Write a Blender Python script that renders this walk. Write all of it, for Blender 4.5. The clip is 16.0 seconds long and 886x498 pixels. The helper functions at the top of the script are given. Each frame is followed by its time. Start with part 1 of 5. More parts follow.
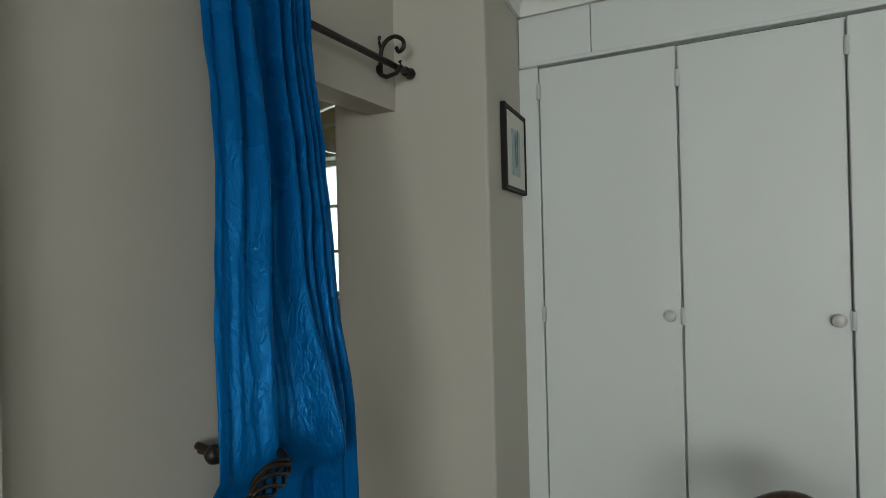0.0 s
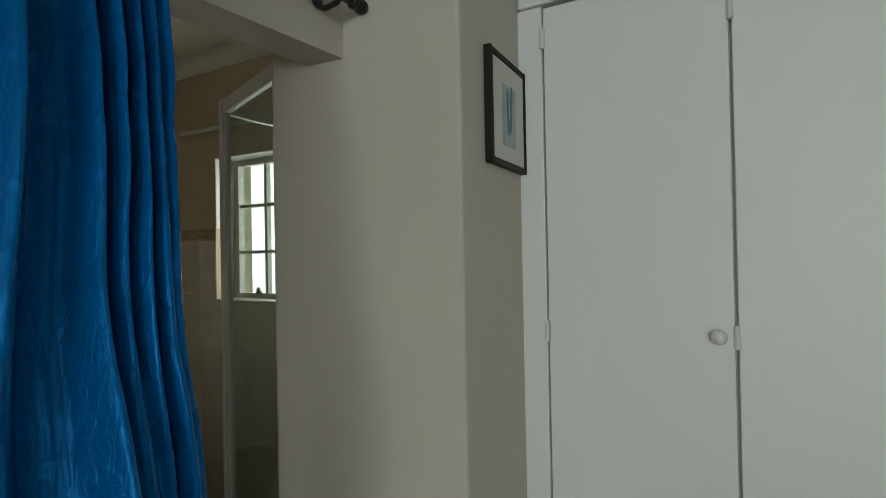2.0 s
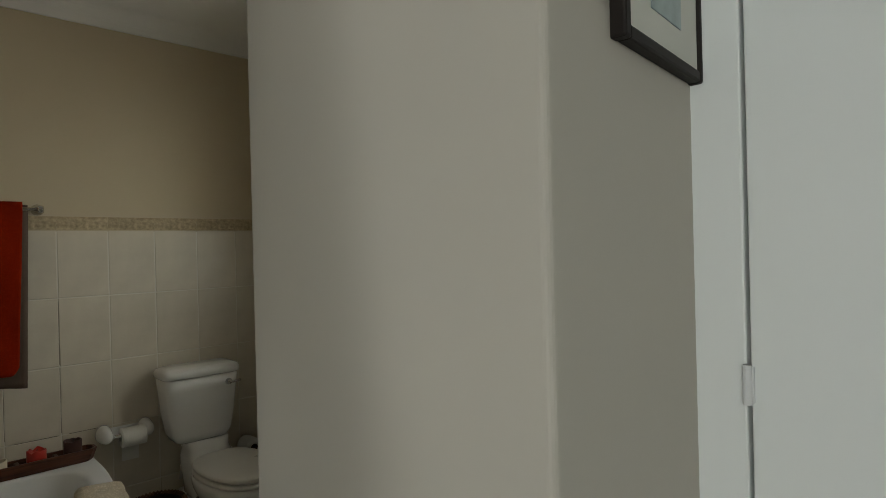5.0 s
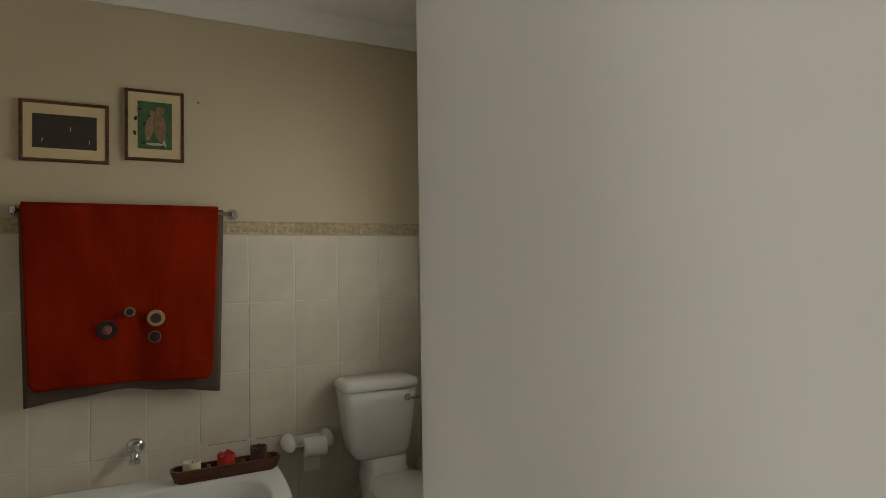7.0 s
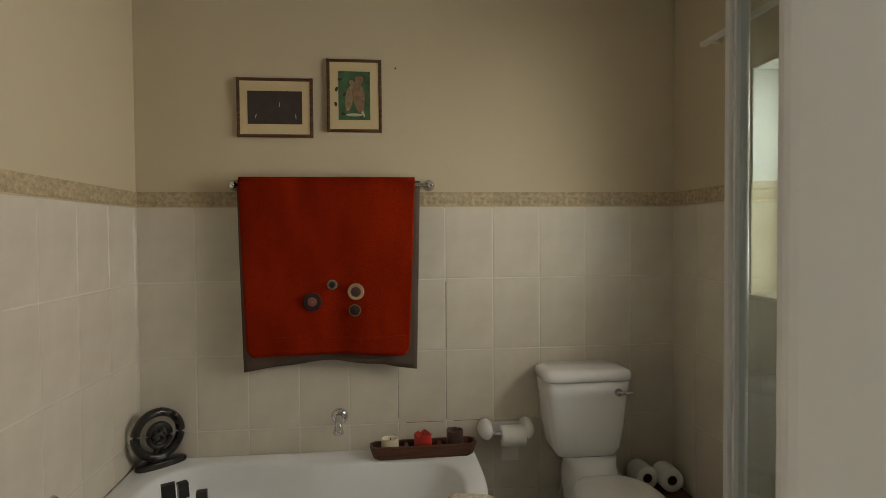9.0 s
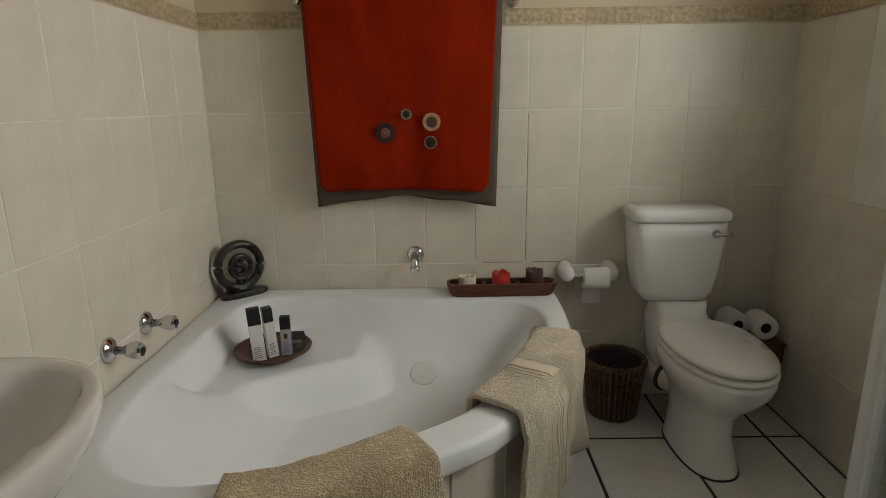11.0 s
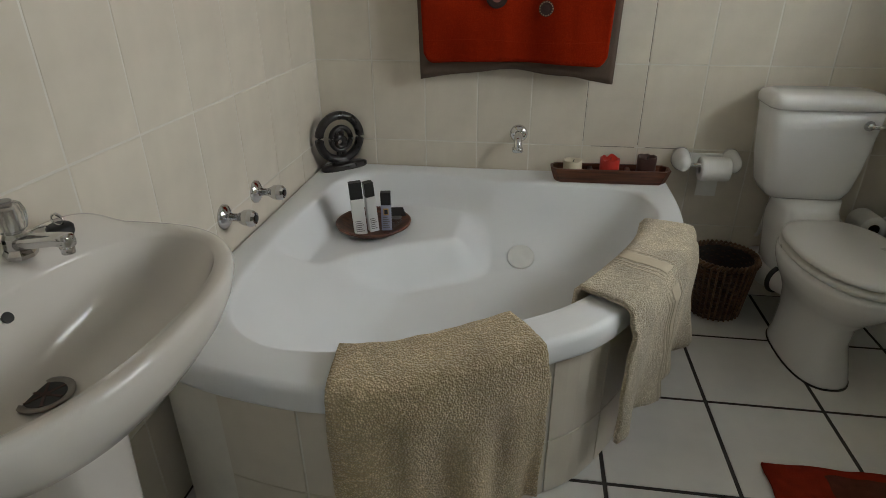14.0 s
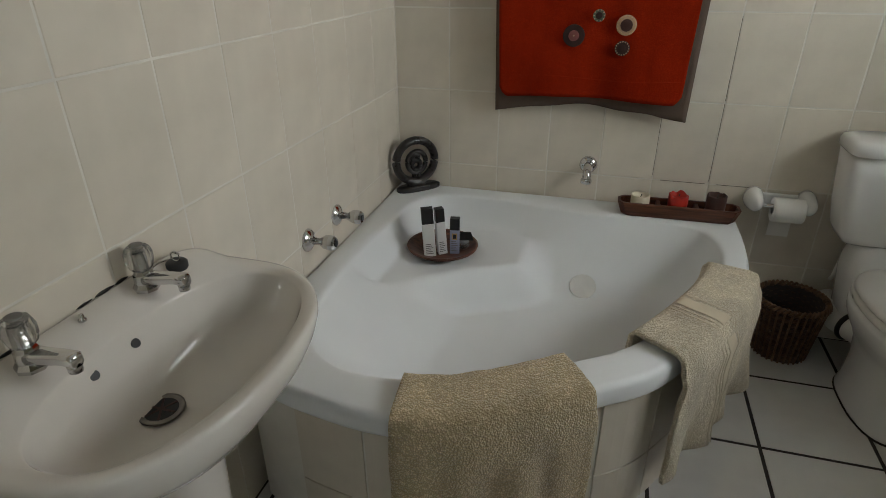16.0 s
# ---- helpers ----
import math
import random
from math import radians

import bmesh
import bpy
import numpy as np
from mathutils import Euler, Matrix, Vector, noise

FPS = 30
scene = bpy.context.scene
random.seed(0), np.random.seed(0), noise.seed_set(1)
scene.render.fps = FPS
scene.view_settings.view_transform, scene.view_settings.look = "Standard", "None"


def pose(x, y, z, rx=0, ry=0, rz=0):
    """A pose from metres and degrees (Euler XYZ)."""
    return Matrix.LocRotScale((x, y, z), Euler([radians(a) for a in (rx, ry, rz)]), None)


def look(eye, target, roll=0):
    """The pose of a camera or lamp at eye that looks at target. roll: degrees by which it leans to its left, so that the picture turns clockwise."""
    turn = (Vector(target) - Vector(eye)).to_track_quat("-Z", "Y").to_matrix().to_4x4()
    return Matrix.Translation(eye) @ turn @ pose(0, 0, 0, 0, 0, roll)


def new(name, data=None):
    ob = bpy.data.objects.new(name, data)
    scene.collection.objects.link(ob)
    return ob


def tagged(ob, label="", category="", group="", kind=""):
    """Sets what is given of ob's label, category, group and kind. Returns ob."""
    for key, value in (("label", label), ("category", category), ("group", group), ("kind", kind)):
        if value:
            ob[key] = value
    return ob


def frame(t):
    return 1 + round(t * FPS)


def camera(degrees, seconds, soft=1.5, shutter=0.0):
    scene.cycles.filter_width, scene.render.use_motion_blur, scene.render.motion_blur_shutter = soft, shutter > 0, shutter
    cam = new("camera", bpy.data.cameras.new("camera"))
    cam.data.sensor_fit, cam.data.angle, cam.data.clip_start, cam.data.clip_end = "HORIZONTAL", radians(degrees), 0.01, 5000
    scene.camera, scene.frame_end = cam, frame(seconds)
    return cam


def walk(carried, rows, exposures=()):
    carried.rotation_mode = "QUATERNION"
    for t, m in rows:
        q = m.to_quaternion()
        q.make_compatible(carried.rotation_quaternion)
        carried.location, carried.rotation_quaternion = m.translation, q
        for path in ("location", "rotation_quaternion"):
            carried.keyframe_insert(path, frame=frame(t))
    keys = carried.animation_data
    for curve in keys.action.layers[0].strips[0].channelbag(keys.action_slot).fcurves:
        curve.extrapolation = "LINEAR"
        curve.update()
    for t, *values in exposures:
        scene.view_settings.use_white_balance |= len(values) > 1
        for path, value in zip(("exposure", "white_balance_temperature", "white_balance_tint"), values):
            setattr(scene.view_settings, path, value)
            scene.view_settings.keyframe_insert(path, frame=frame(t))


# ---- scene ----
cam = camera(74.60, 16.0, 0.85)
PATH = [
    (0.0, pose(-0.306, -3.341, 1.418, 90.19, 0, -62.39) @ pose(0, 0, 0, 0, 0, -1.43)),
    (0.5, pose(-0.203, -3.300, 1.414, 90.29, 0, -62.03) @ pose(0, 0, 0, 0, 0, -1.43)),
    (1.0, pose(-0.085, -3.305, 1.408, 90.14, 0, -60.31) @ pose(0, 0, 0, 0, 0, -1.43)),
    (1.5, pose(0.052, -3.318, 1.402, 90.48, 0, -58.35) @ pose(0, 0, 0, 0, 0, -1.50)),
    (2.0, pose(0.141, -3.284, 1.396, 90.58, 0, -58.66) @ pose(0, 0, 0, 0, 0, -1.08)),
    (2.5, pose(0.233, -3.247, 1.389, 90.34, 0, -57.65) @ pose(0, 0, 0, 0, 0, -1.23)),
    (3.0, pose(0.343, -3.192, 1.388, 90.40, 0, -56.29) @ pose(0, 0, 0, 0, 0, -1.15)),
    (3.2, pose(0.381, -3.172, 1.389, 90.28, 0, -55.62) @ pose(0, 0, 0, 0, 0, -1.00)),
    (5.3, pose(0.733, -2.989, 1.385, 90.38, 0, -41.20) @ pose(0, 0, 0, 0, 0, -1.27)),
    (5.5, pose(0.746, -2.954, 1.375, 90.82, 0, -39.75) @ pose(0, 0, 0, 0, 0, -1.09)),
    (6.0, pose(0.808, -2.872, 1.369, 91.19, 0, -34.97) @ pose(0, 0, 0, 0, 0, -1.17)),
    (6.5, pose(0.840, -2.806, 1.370, 91.22, 0, -30.45) @ pose(0, 0, 0, 0, 0, -1.07)),
    (7.0, pose(0.877, -2.702, 1.375, 91.20, 0, -25.97) @ pose(0, 0, 0, 0, 0, -0.85)),
    (7.5, pose(0.922, -2.615, 1.382, 91.20, 0, -21.40) @ pose(0, 0, 0, 0, 0, -0.75)),
    (8.0, pose(0.940, -2.536, 1.382, 90.96, 0, -15.50) @ pose(0, 0, 0, 0, 0, -0.71)),
    (8.5, pose(0.944, -2.493, 1.386, 90.43, 0, -10.67) @ pose(0, 0, 0, 0, 0, -0.52)),
    (9.0, pose(0.957, -2.424, 1.393, 88.46, 0, -6.22) @ pose(0, 0, 0, 0, 0, -0.44)),
    (9.5, pose(0.936, -2.371, 1.322, 86.09, 0, -4.04) @ pose(0, 0, 0, 0, 0, -0.40)),
    (10.0, pose(0.905, -2.332, 1.282, 82.20, 0, -2.60) @ pose(0, 0, 0, 0, 0, -0.35)),
    (10.2, pose(0.897, -2.318, 1.271, 80.69, 0, -2.05) @ pose(0, 0, 0, 0, 0, -0.46)),
    (12.5, pose(0.929, -2.250, 1.195, 68.35, 0, 2.94) @ pose(0, 0, 0, 0, 0, -1.02)),
    (13.0, pose(0.851, -2.229, 1.238, 65.41, 0, 3.03) @ pose(0, 0, 0, 0, 0, -0.59)),
    (13.5, pose(0.826, -2.221, 1.241, 64.16, 0, 5.48) @ pose(0, 0, 0, 0, 0, -0.42)),
    (14.0, pose(0.822, -2.224, 1.226, 63.92, 0, 8.57) @ pose(0, 0, 0, 0, 0, -0.45)),
    (14.5, pose(0.811, -2.228, 1.224, 63.78, 0, 11.11) @ pose(0, 0, 0, 0, 0, -0.38)),
    (15.0, pose(0.803, -2.236, 1.262, 63.40, 0, 13.32) @ pose(0, 0, 0, 0, 0, -0.36)),
    (15.5, pose(0.824, -2.245, 1.321, 62.94, 0, 14.80) @ pose(0, 0, 0, 0, 0, -0.40)),
    (16.0, pose(0.842, -2.267, 1.372, 63.36, 0, 16.11) @ pose(0, 0, 0, 0, 0, -0.40)),
]
EXPO = [(0.0, -0.04, 6500, 6), (1.5, 0.0, 6500, 6), (3.0, 0.06, 6500, 6), (5.5, 0.30, 6700, 9), (7.0, 0.66, 6800, 11), (8.5, 0.95, 6950, 13), (9.5, 1.12, 6900, 13), (12.5, 1.34, 6150, 12), (16.0, 1.19, 6050, 11)]
walk(cam, PATH, EXPO)

# ---- world, sun, large lights ----
world = bpy.data.worlds.new("sky_world")
scene.world = world
world.use_nodes = True
wn = world.node_tree.nodes
sky = wn.new("ShaderNodeTexSky")
sky.sky_type = "NISHITA"
sky.sun_disc = False
sky.sun_elevation = radians(48)
sky.sun_rotation = radians(200)
wn["Background"].inputs["Strength"].default_value = 0.10
world.node_tree.links.new(sky.outputs[0], wn["Background"].inputs["Color"])


def lamp(name, m, sx, sy, watts, color):
    data = bpy.data.lights.new(name, "AREA")
    data.shape, data.size, data.size_y, data.energy, data.color = "RECTANGLE", sx, sy, watts, color
    ob = new(name, data)
    ob.matrix_world = m
    return ob


sun_data = bpy.data.lights.new("sun", "SUN")
sun_data.energy, sun_data.angle, sun_data.color = 1.0, radians(12), (1.0, 0.95, 0.88)
new("sun", sun_data).matrix_world = look((0, 0, 10), (4.0, 5.0, 3.0))
BATH_W, BED_W = 5.6, 59.0
lamp("bathroom_window_light", look((2.455, -1.05, 1.565), (0.0, -1.10, 1.40)), 0.96, 0.76, BATH_W, (1.0, 0.96, 0.90)).data.spread = radians(150)
lamp("bedroom_window_light", look((-4.42, -4.6, 1.55), (1.0, -3.4, 3.2)), 2.0, 1.15, BED_W, (0.91, 0.96, 0.98))
# fill lamp, added out of view, to brighten the pier and picture wall
lamp("bedroom_south_fill_light", look((-2.3, -5.67, 1.55), (-0.8, -2.6, 2.3)), 1.3, 1.15, 14.0, (0.91, 0.96, 0.98))


# ---- materials ----
def mat(name, col, rough=0.5, metal=0.0, var=0.08, scale=6.0, fine=90.0, bump=0.05, spec=0.5, rnd=0.0, dist=0.002, coat=0.0, sheen=0.0, trans=0.0):
    m = bpy.data.materials.new(name)
    m.use_nodes = True
    nt = m.node_tree
    n, l = nt.nodes, nt.links
    b = n["Principled BSDF"]
    b.inputs["Roughness"].default_value, b.inputs["Metallic"].default_value = rough, metal
    b.inputs["Specular IOR Level"].default_value = spec
    b.inputs["Coat Weight"].default_value, b.inputs["Sheen Weight"].default_value = coat, sheen
    b.inputs["Transmission Weight"].default_value = trans
    tc = n.new("ShaderNodeTexCoord")
    big, small = n.new("ShaderNodeTexNoise"), n.new("ShaderNodeTexNoise")
    big.inputs["Scale"].default_value, small.inputs["Scale"].default_value = scale, fine
    big.inputs["Detail"].default_value = 5.0
    for t in (big, small):
        l.new(tc.outputs["Object"], t.inputs["Vector"])
    mix = n.new("ShaderNodeMix")
    mix.data_type = "RGBA"
    lo = [max(0.0, c * (1 - var * 1.6)) for c in col]
    hi = [min(1.0, c * (1 + var)) for c in col]
    mix.inputs["A"].default_value, mix.inputs["B"].default_value = (*lo, 1), (*hi, 1)
    l.new(big.outputs["Fac"], mix.inputs["Factor"])
    out = mix.outputs["Result"]
    if rnd:
        info = n.new("ShaderNodeObjectInfo")
        mr = n.new("ShaderNodeMapRange")
        mr.inputs["To Min"].default_value, mr.inputs["To Max"].default_value = 1 - rnd, 1 + rnd
        l.new(info.outputs["Random"], mr.inputs["Value"])
        hs = n.new("ShaderNodeHueSaturation")
        l.new(out, hs.inputs["Color"])
        l.new(mr.outputs["Result"], hs.inputs["Value"])
        out = hs.outputs["Color"]
    l.new(out, b.inputs["Base Color"])
    rr = n.new("ShaderNodeMapRange")
    rr.inputs["To Min"].default_value, rr.inputs["To Max"].default_value = max(0.02, rough - 0.06), min(1, rough + 0.08)
    l.new(big.outputs["Fac"], rr.inputs["Value"])
    l.new(rr.outputs["Result"], b.inputs["Roughness"])
    if bump:
        bp = n.new("ShaderNodeBump")
        bp.inputs["Strength"].default_value, bp.inputs["Distance"].default_value = bump, dist
        l.new(small.outputs["Fac"], bp.inputs["Height"])
        l.new(bp.outputs["Normal"], b.inputs["Normal"])
    return m


def wood(name, dark, light, rough=0.4, stretch=(1, 14, 14)):
    m = mat(name, light, rough, 0, 0.1, 5, 60, 0.08)
    n, l = m.node_tree.nodes, m.node_tree.links
    tc, mp, w = n.new("ShaderNodeTexCoord"), n.new("ShaderNodeMapping"), n.new("ShaderNodeTexNoise")
    mp.inputs["Scale"].default_value = stretch
    w.inputs["Scale"].default_value, w.inputs["Detail"].default_value = 6.0, 6.0
    r = n.new("ShaderNodeValToRGB")
    r.color_ramp.elements[0].color, r.color_ramp.elements[1].color = (*dark, 1), (*light, 1)
    r.color_ramp.elements[0].position, r.color_ramp.elements[1].position = 0.35, 0.65
    l.new(tc.outputs["Object"], mp.inputs["Vector"])
    l.new(mp.outputs["Vector"], w.inputs["Vector"])
    l.new(w.outputs["Fac"], r.inputs["Fac"])
    l.new(r.outputs["Color"], n["Principled BSDF"].inputs["Base Color"])
    return m


PLASTER_BED = mat("plaster_bedroom", (0.555, 0.525, 0.46), 0.75, 0, 0.05, 1.6, 45, 0.12, 0.25)
PLASTER_BATH = mat("plaster_bathroom", (0.57, 0.49, 0.35), 0.72, 0, 0.06, 1.4, 50, 0.10, 0.25)
CEIL = mat("ceiling_paint", (0.80, 0.80, 0.77), 0.85, 0, 0.03, 2, 40, 0.06, 0.2)
GROUT = mat("wall_grout", (0.74, 0.71, 0.64), 0.85, 0, 0.15, 7, 160, 0.2, 0.2)
TILE = mat("wall_tile_glaze", (0.655, 0.60, 0.505), 0.30, 0, 0.10, 9, 26, 0.08, 0.5, 0.03, 0.003)
BORDER = mat("border_tile", (0.50, 0.40, 0.25), 0.45, 0, 0.45, 70, 150, 0.25, 0.4, 0.05)
FLOORTILE = mat("floor_tile", (0.70, 0.685, 0.645), 0.32, 0, 0.09, 9, 40, 0.05, 0.5, 0.03)
FGROUT = mat("floor_grout", (0.055, 0.05, 0.045), 0.9, 0, 0.3, 9, 150, 0.3, 0.2)
CARPET = mat("bedroom_floor", (0.065, 0.048, 0.032), 0.8, 0, 0.15, 5, 200, 0.4, 0.2)
CERAMIC = mat("white_ceramic", (0.80, 0.80, 0.785), 0.12, 0, 0.02, 3, 30, 0.0, 0.5, 0, 0.001, 0.1)
BASINWARE = mat("basin_ceramic", (0.70, 0.665, 0.615), 0.10, 0, 0.04, 4, 30, 0.0, 0.5, 0, 0.001, 0.1)
DRAINMETAL = mat("worn_drain", (0.30, 0.28, 0.25), 0.35, 0.9, 0.3, 40, 120, 0.1)
ACRYLIC = mat("bath_acrylic", (0.785, 0.805, 0.815), 0.40, 0, 0.04, 3.5, 30, 0.0, 0.38, 0, 0.001, 0.0)
PLASTIC = mat("white_plastic", (0.70, 0.69, 0.65), 0.28, 0, 0.03, 5, 60, 0.02)
CHROME = mat("chrome", (0.64, 0.64, 0.64), 0.08, 1.0, 0.05, 8, 80, 0.0)
WARDROBE = mat("wardrobe_paint", (0.765, 0.79, 0.775), 0.42, 0, 0.03, 2, 60, 0.05, 0.4)
GAPSHADE = mat("gap_shade", (0.10, 0.10, 0.09), 0.9, 0, 0.1, 5, 60, 0)
BLUE = mat("blue_satin", (0.001, 0.088, 0.275), 0.27, 0, 0.12, 9, 55, 0.0, 1.0)
BLUE.node_tree.nodes["Principled BSDF"].inputs["Specular Tint"].default_value = (0.04, 0.34, 0.85, 1)


def crinkle(m):
    """Fine vertical crush creases of a satin cloth."""
    n, l = m.node_tree.nodes, m.node_tree.links
    tc, mp, a, b, mx = n.new("ShaderNodeTexCoord"), n.new("ShaderNodeMapping"), n.new("ShaderNodeTexNoise"), n.new("ShaderNodeBump"), n.new("ShaderNodeTexNoise")
    mp.inputs["Scale"].default_value = (75, 75, 34)
    a.inputs["Scale"].default_value, a.inputs["Detail"].default_value, a.inputs["Distortion"].default_value = 1.0, 6.0, 1.2
    b.inputs["Strength"].default_value, b.inputs["Distance"].default_value = 0.55, 0.005
    l.new(tc.outputs["Object"], mp.inputs["Vector"])
    l.new(mp.outputs["Vector"], a.inputs["Vector"])
    l.new(a.outputs["Fac"], b.inputs["Height"])
    l.new(b.outputs["Normal"], n["Principled BSDF"].inputs["Normal"])


crinkle(BLUE)
BLACKMETAL = mat("dark_metal", (0.035, 0.03, 0.027), 0.42, 0.6, 0.2, 20, 120, 0.15)
BRONZE = mat("bronze_metal", (0.07, 0.045, 0.03), 0.38, 0.8, 0.3, 25, 140, 0.2)
REDTOWEL = mat("red_towel", (0.25, 0.022, 0.005), 0.95, 0, 0.18, 7, 420, 0.7, 0.03, 0, 0.004, 0, 0.0)
TAUPE = mat("taupe_trim", (0.115, 0.085, 0.066), 0.95, 0, 0.15, 8, 420, 0.6, 0.1, 0, 0.003)
BEIGETOWEL = mat("beige_towel", (0.56, 0.455, 0.275), 0.97, 0, 0.16, 11, 260, 0.0, 0.1, 0, 0.010, 0, 0.3)


def terry(m, scale, dark, light, dist):
    """Loop pile: a bump, and the shade between loops put into the colour."""
    n, l = m.node_tree.nodes, m.node_tree.links
    tc, v, b, no, ad, r = n.new("ShaderNodeTexCoord"), n.new("ShaderNodeTexVoronoi"), n.new("ShaderNodeBump"), n.new("ShaderNodeTexNoise"), n.new("ShaderNodeMath"), n.new("ShaderNodeValToRGB")
    v.inputs["Scale"].default_value, v.inputs["Randomness"].default_value = scale, 1.0
    no.inputs["Scale"].default_value, no.inputs["Detail"].default_value = scale * 0.35, 4.0
    b.inputs["Strength"].default_value, b.inputs["Distance"].default_value = 1.0, dist
    ad.operation = "MULTIPLY_ADD"
    ad.inputs[1].default_value = 0.9
    r.color_ramp.elements[0].color, r.color_ramp.elements[1].color = (*light, 1), (*dark, 1)
    r.color_ramp.elements[0].position, r.color_ramp.elements[1].position = 0.45, 1.05
    l.new(tc.outputs["Object"], v.inputs["Vector"])
    l.new(tc.outputs["Object"], no.inputs["Vector"])
    l.new(v.outputs["Distance"], ad.inputs[0])
    l.new(no.outputs["Fac"], ad.inputs[2])
    l.new(ad.outputs[0], r.inputs["Fac"])
    iv = n.new("ShaderNodeMath")
    iv.operation = "MULTIPLY"
    iv.inputs[1].default_value = -1.0
    l.new(ad.outputs[0], iv.inputs[0])
    l.new(iv.outputs[0], b.inputs["Height"])
    # fold shade put into the colour as soft upright streaks
    big, mp, mr, hs = n.new("ShaderNodeTexNoise"), n.new("ShaderNodeMapping"), n.new("ShaderNodeMapRange"), n.new("ShaderNodeHueSaturation")
    mp.inputs["Scale"].default_value = (9.0, 9.0, 3.0)
    big.inputs["Scale"].default_value, big.inputs["Detail"].default_value = 1.0, 3.0
    mr.inputs["From Min"].default_value, mr.inputs["From Max"].default_value = 0.3, 0.7
    mr.inputs["To Min"].default_value, mr.inputs["To Max"].default_value = 0.74, 1.10
    l.new(tc.outputs["Object"], mp.inputs["Vector"])
    l.new(mp.outputs["Vector"], big.inputs["Vector"])
    l.new(big.outputs["Fac"], mr.inputs["Value"])
    l.new(mr.outputs["Result"], hs.inputs["Value"])
    l.new(r.outputs["Color"], hs.inputs["Color"])
    l.new(hs.outputs["Color"], n["Principled BSDF"].inputs["Base Color"])
    l.new(b.outputs["Normal"], n["Principled BSDF"].inputs["Normal"])


PALETOWEL = mat("pale_towel", (0.62, 0.56, 0.42), 0.97, 0, 0.14, 11, 260, 0.0, 0.1, 0, 0.010, 0, 0.3)
terry(BEIGETOWEL, 230, (0.50, 0.40, 0.24), (0.92, 0.78, 0.53), 0.0050)
terry(PALETOWEL, 240, (0.60, 0.52, 0.37), (0.98, 0.90, 0.72), 0.0045)
terry(REDTOWEL, 420, (0.235, 0.015, 0.003), (0.345, 0.024, 0.004), 0.0012)
BANDTOWEL = mat("towel_band", (0.64, 0.565, 0.425), 0.8, 0, 0.1, 11, 300, 0.3, 0.2)
FRAMEWOOD = wood("picture_frame_wood", (0.05, 0.02, 0.008), (0.13, 0.055, 0.02))
BLACKFRAME = mat("dark_frame", (0.020, 0.015, 0.012), 0.55, 0, 0.3, 20, 90, 0.1, 0.2)
MATBOARD = mat("mat_board", (0.62, 0.50, 0.30), 0.85, 0, 0.04, 8, 300, 0.1)
MATWHITE = mat("mat_board_white", (0.66, 0.66, 0.60), 0.85, 0, 0.03, 8, 300, 0.1)
PRINTDARK = mat("print_dark", (0.050, 0.036, 0.032), 0.6, 0, 0.3, 30, 90, 0)
PRINTGREEN = mat("print_green", (0.055, 0.135, 0.060), 0.6, 0, 0.5, 45, 90, 0)
PRINTBROWN = mat("print_brown", (0.27, 0.16, 0.09), 0.6, 0, 0.5, 60, 90, 0)
PRINTTAN = mat("print_tan", (0.30, 0.21, 0.12), 0.6, 0, 0.5, 60, 90, 0)
PRINTPALE = mat("print_pale", (0.50, 0.46, 0.32), 0.6, 0, 0.2, 60, 90, 0)
PRINTBLUE = mat("print_blue", (0.42, 0.50, 0.50), 0.6, 0, 0.3, 30, 90, 0)
PRINTTEAL = mat("print_teal", (0.12, 0.23, 0.25), 0.6, 0, 0.4, 30, 90, 0)
DARKWOOD = wood("dark_wood", (0.05, 0.016, 0.008), (0.14, 0.048, 0.022), 0.4)
CHAIRWOOD = wood("chair_wood", (0.025, 0.013, 0.008), (0.07, 0.035, 0.018), 0.35)
EBONY = mat("carved_black_wood", (0.018, 0.015, 0.014), 0.28, 0, 0.3, 25, 80, 0.1, 0.5, 0, 0.002, 0.1)
WICKERMID = mat("wicker_strand", (0.085, 0.042, 0.020), 0.55, 0, 0.5, 60, 130, 0.4, 0.4, 0.3)
WICKER = mat("wicker", (0.19, 0.105, 0.05), 0.55, 0, 0.5, 60, 130, 0.4, 0.4, 0.3)
WICKERDARK = mat("wicker_dark", (0.018, 0.011, 0.008), 0.7, 0, 0.3, 60, 130, 0.3)
PAPER = mat("tissue_paper", (0.74, 0.73, 0.69), 0.95, 0, 0.04, 20, 260, 0.25)
WAXCREAM = mat("wax_cream", (0.62, 0.56, 0.42), 0.5, 0, 0.08, 20, 90, 0.05)
WAXRED = mat("wax_red", (0.42, 0.016, 0.008), 0.4, 0, 0.12, 20, 90, 0.05)
WAXBROWN = mat("wax_brown", (0.055, 0.022, 0.016), 0.4, 0, 0.2, 20, 90, 0.05)
BOXWHITE = mat("box_white", (0.66, 0.66, 0.64), 0.45, 0, 0.02, 20, 90, 0)
BOXBLACK = mat("cap_black", (0.012, 0.012, 0.012), 0.35, 0, 0.1, 20, 90, 0)
LABELGREY = mat("label_grey", (0.16, 0.15, 0.14), 0.5, 0, 0.1, 20, 90, 0)
GOLD = mat("label_gold", (0.45, 0.28, 0.09), 0.4, 0.2, 0.1, 20, 90, 0)
LIQUID = mat("pale_bottle", (0.34, 0.36, 0.46), 0.15, 0, 0.08, 20, 90, 0)
RUBBER = mat("black_rubber", (0.015, 0.015, 0.015), 0.5, 0, 0.1, 20, 90, 0.05)
MOULD = mat("mould_seal", (0.03, 0.028, 0.024), 0.9, 0, 0.4, 60, 150, 0.2)
REDMAT = mat("red_bath_mat", (0.30, 0.028, 0.010), 0.95, 0, 0.3, 25, 300, 0.9, 0.1, 0, 0.006)
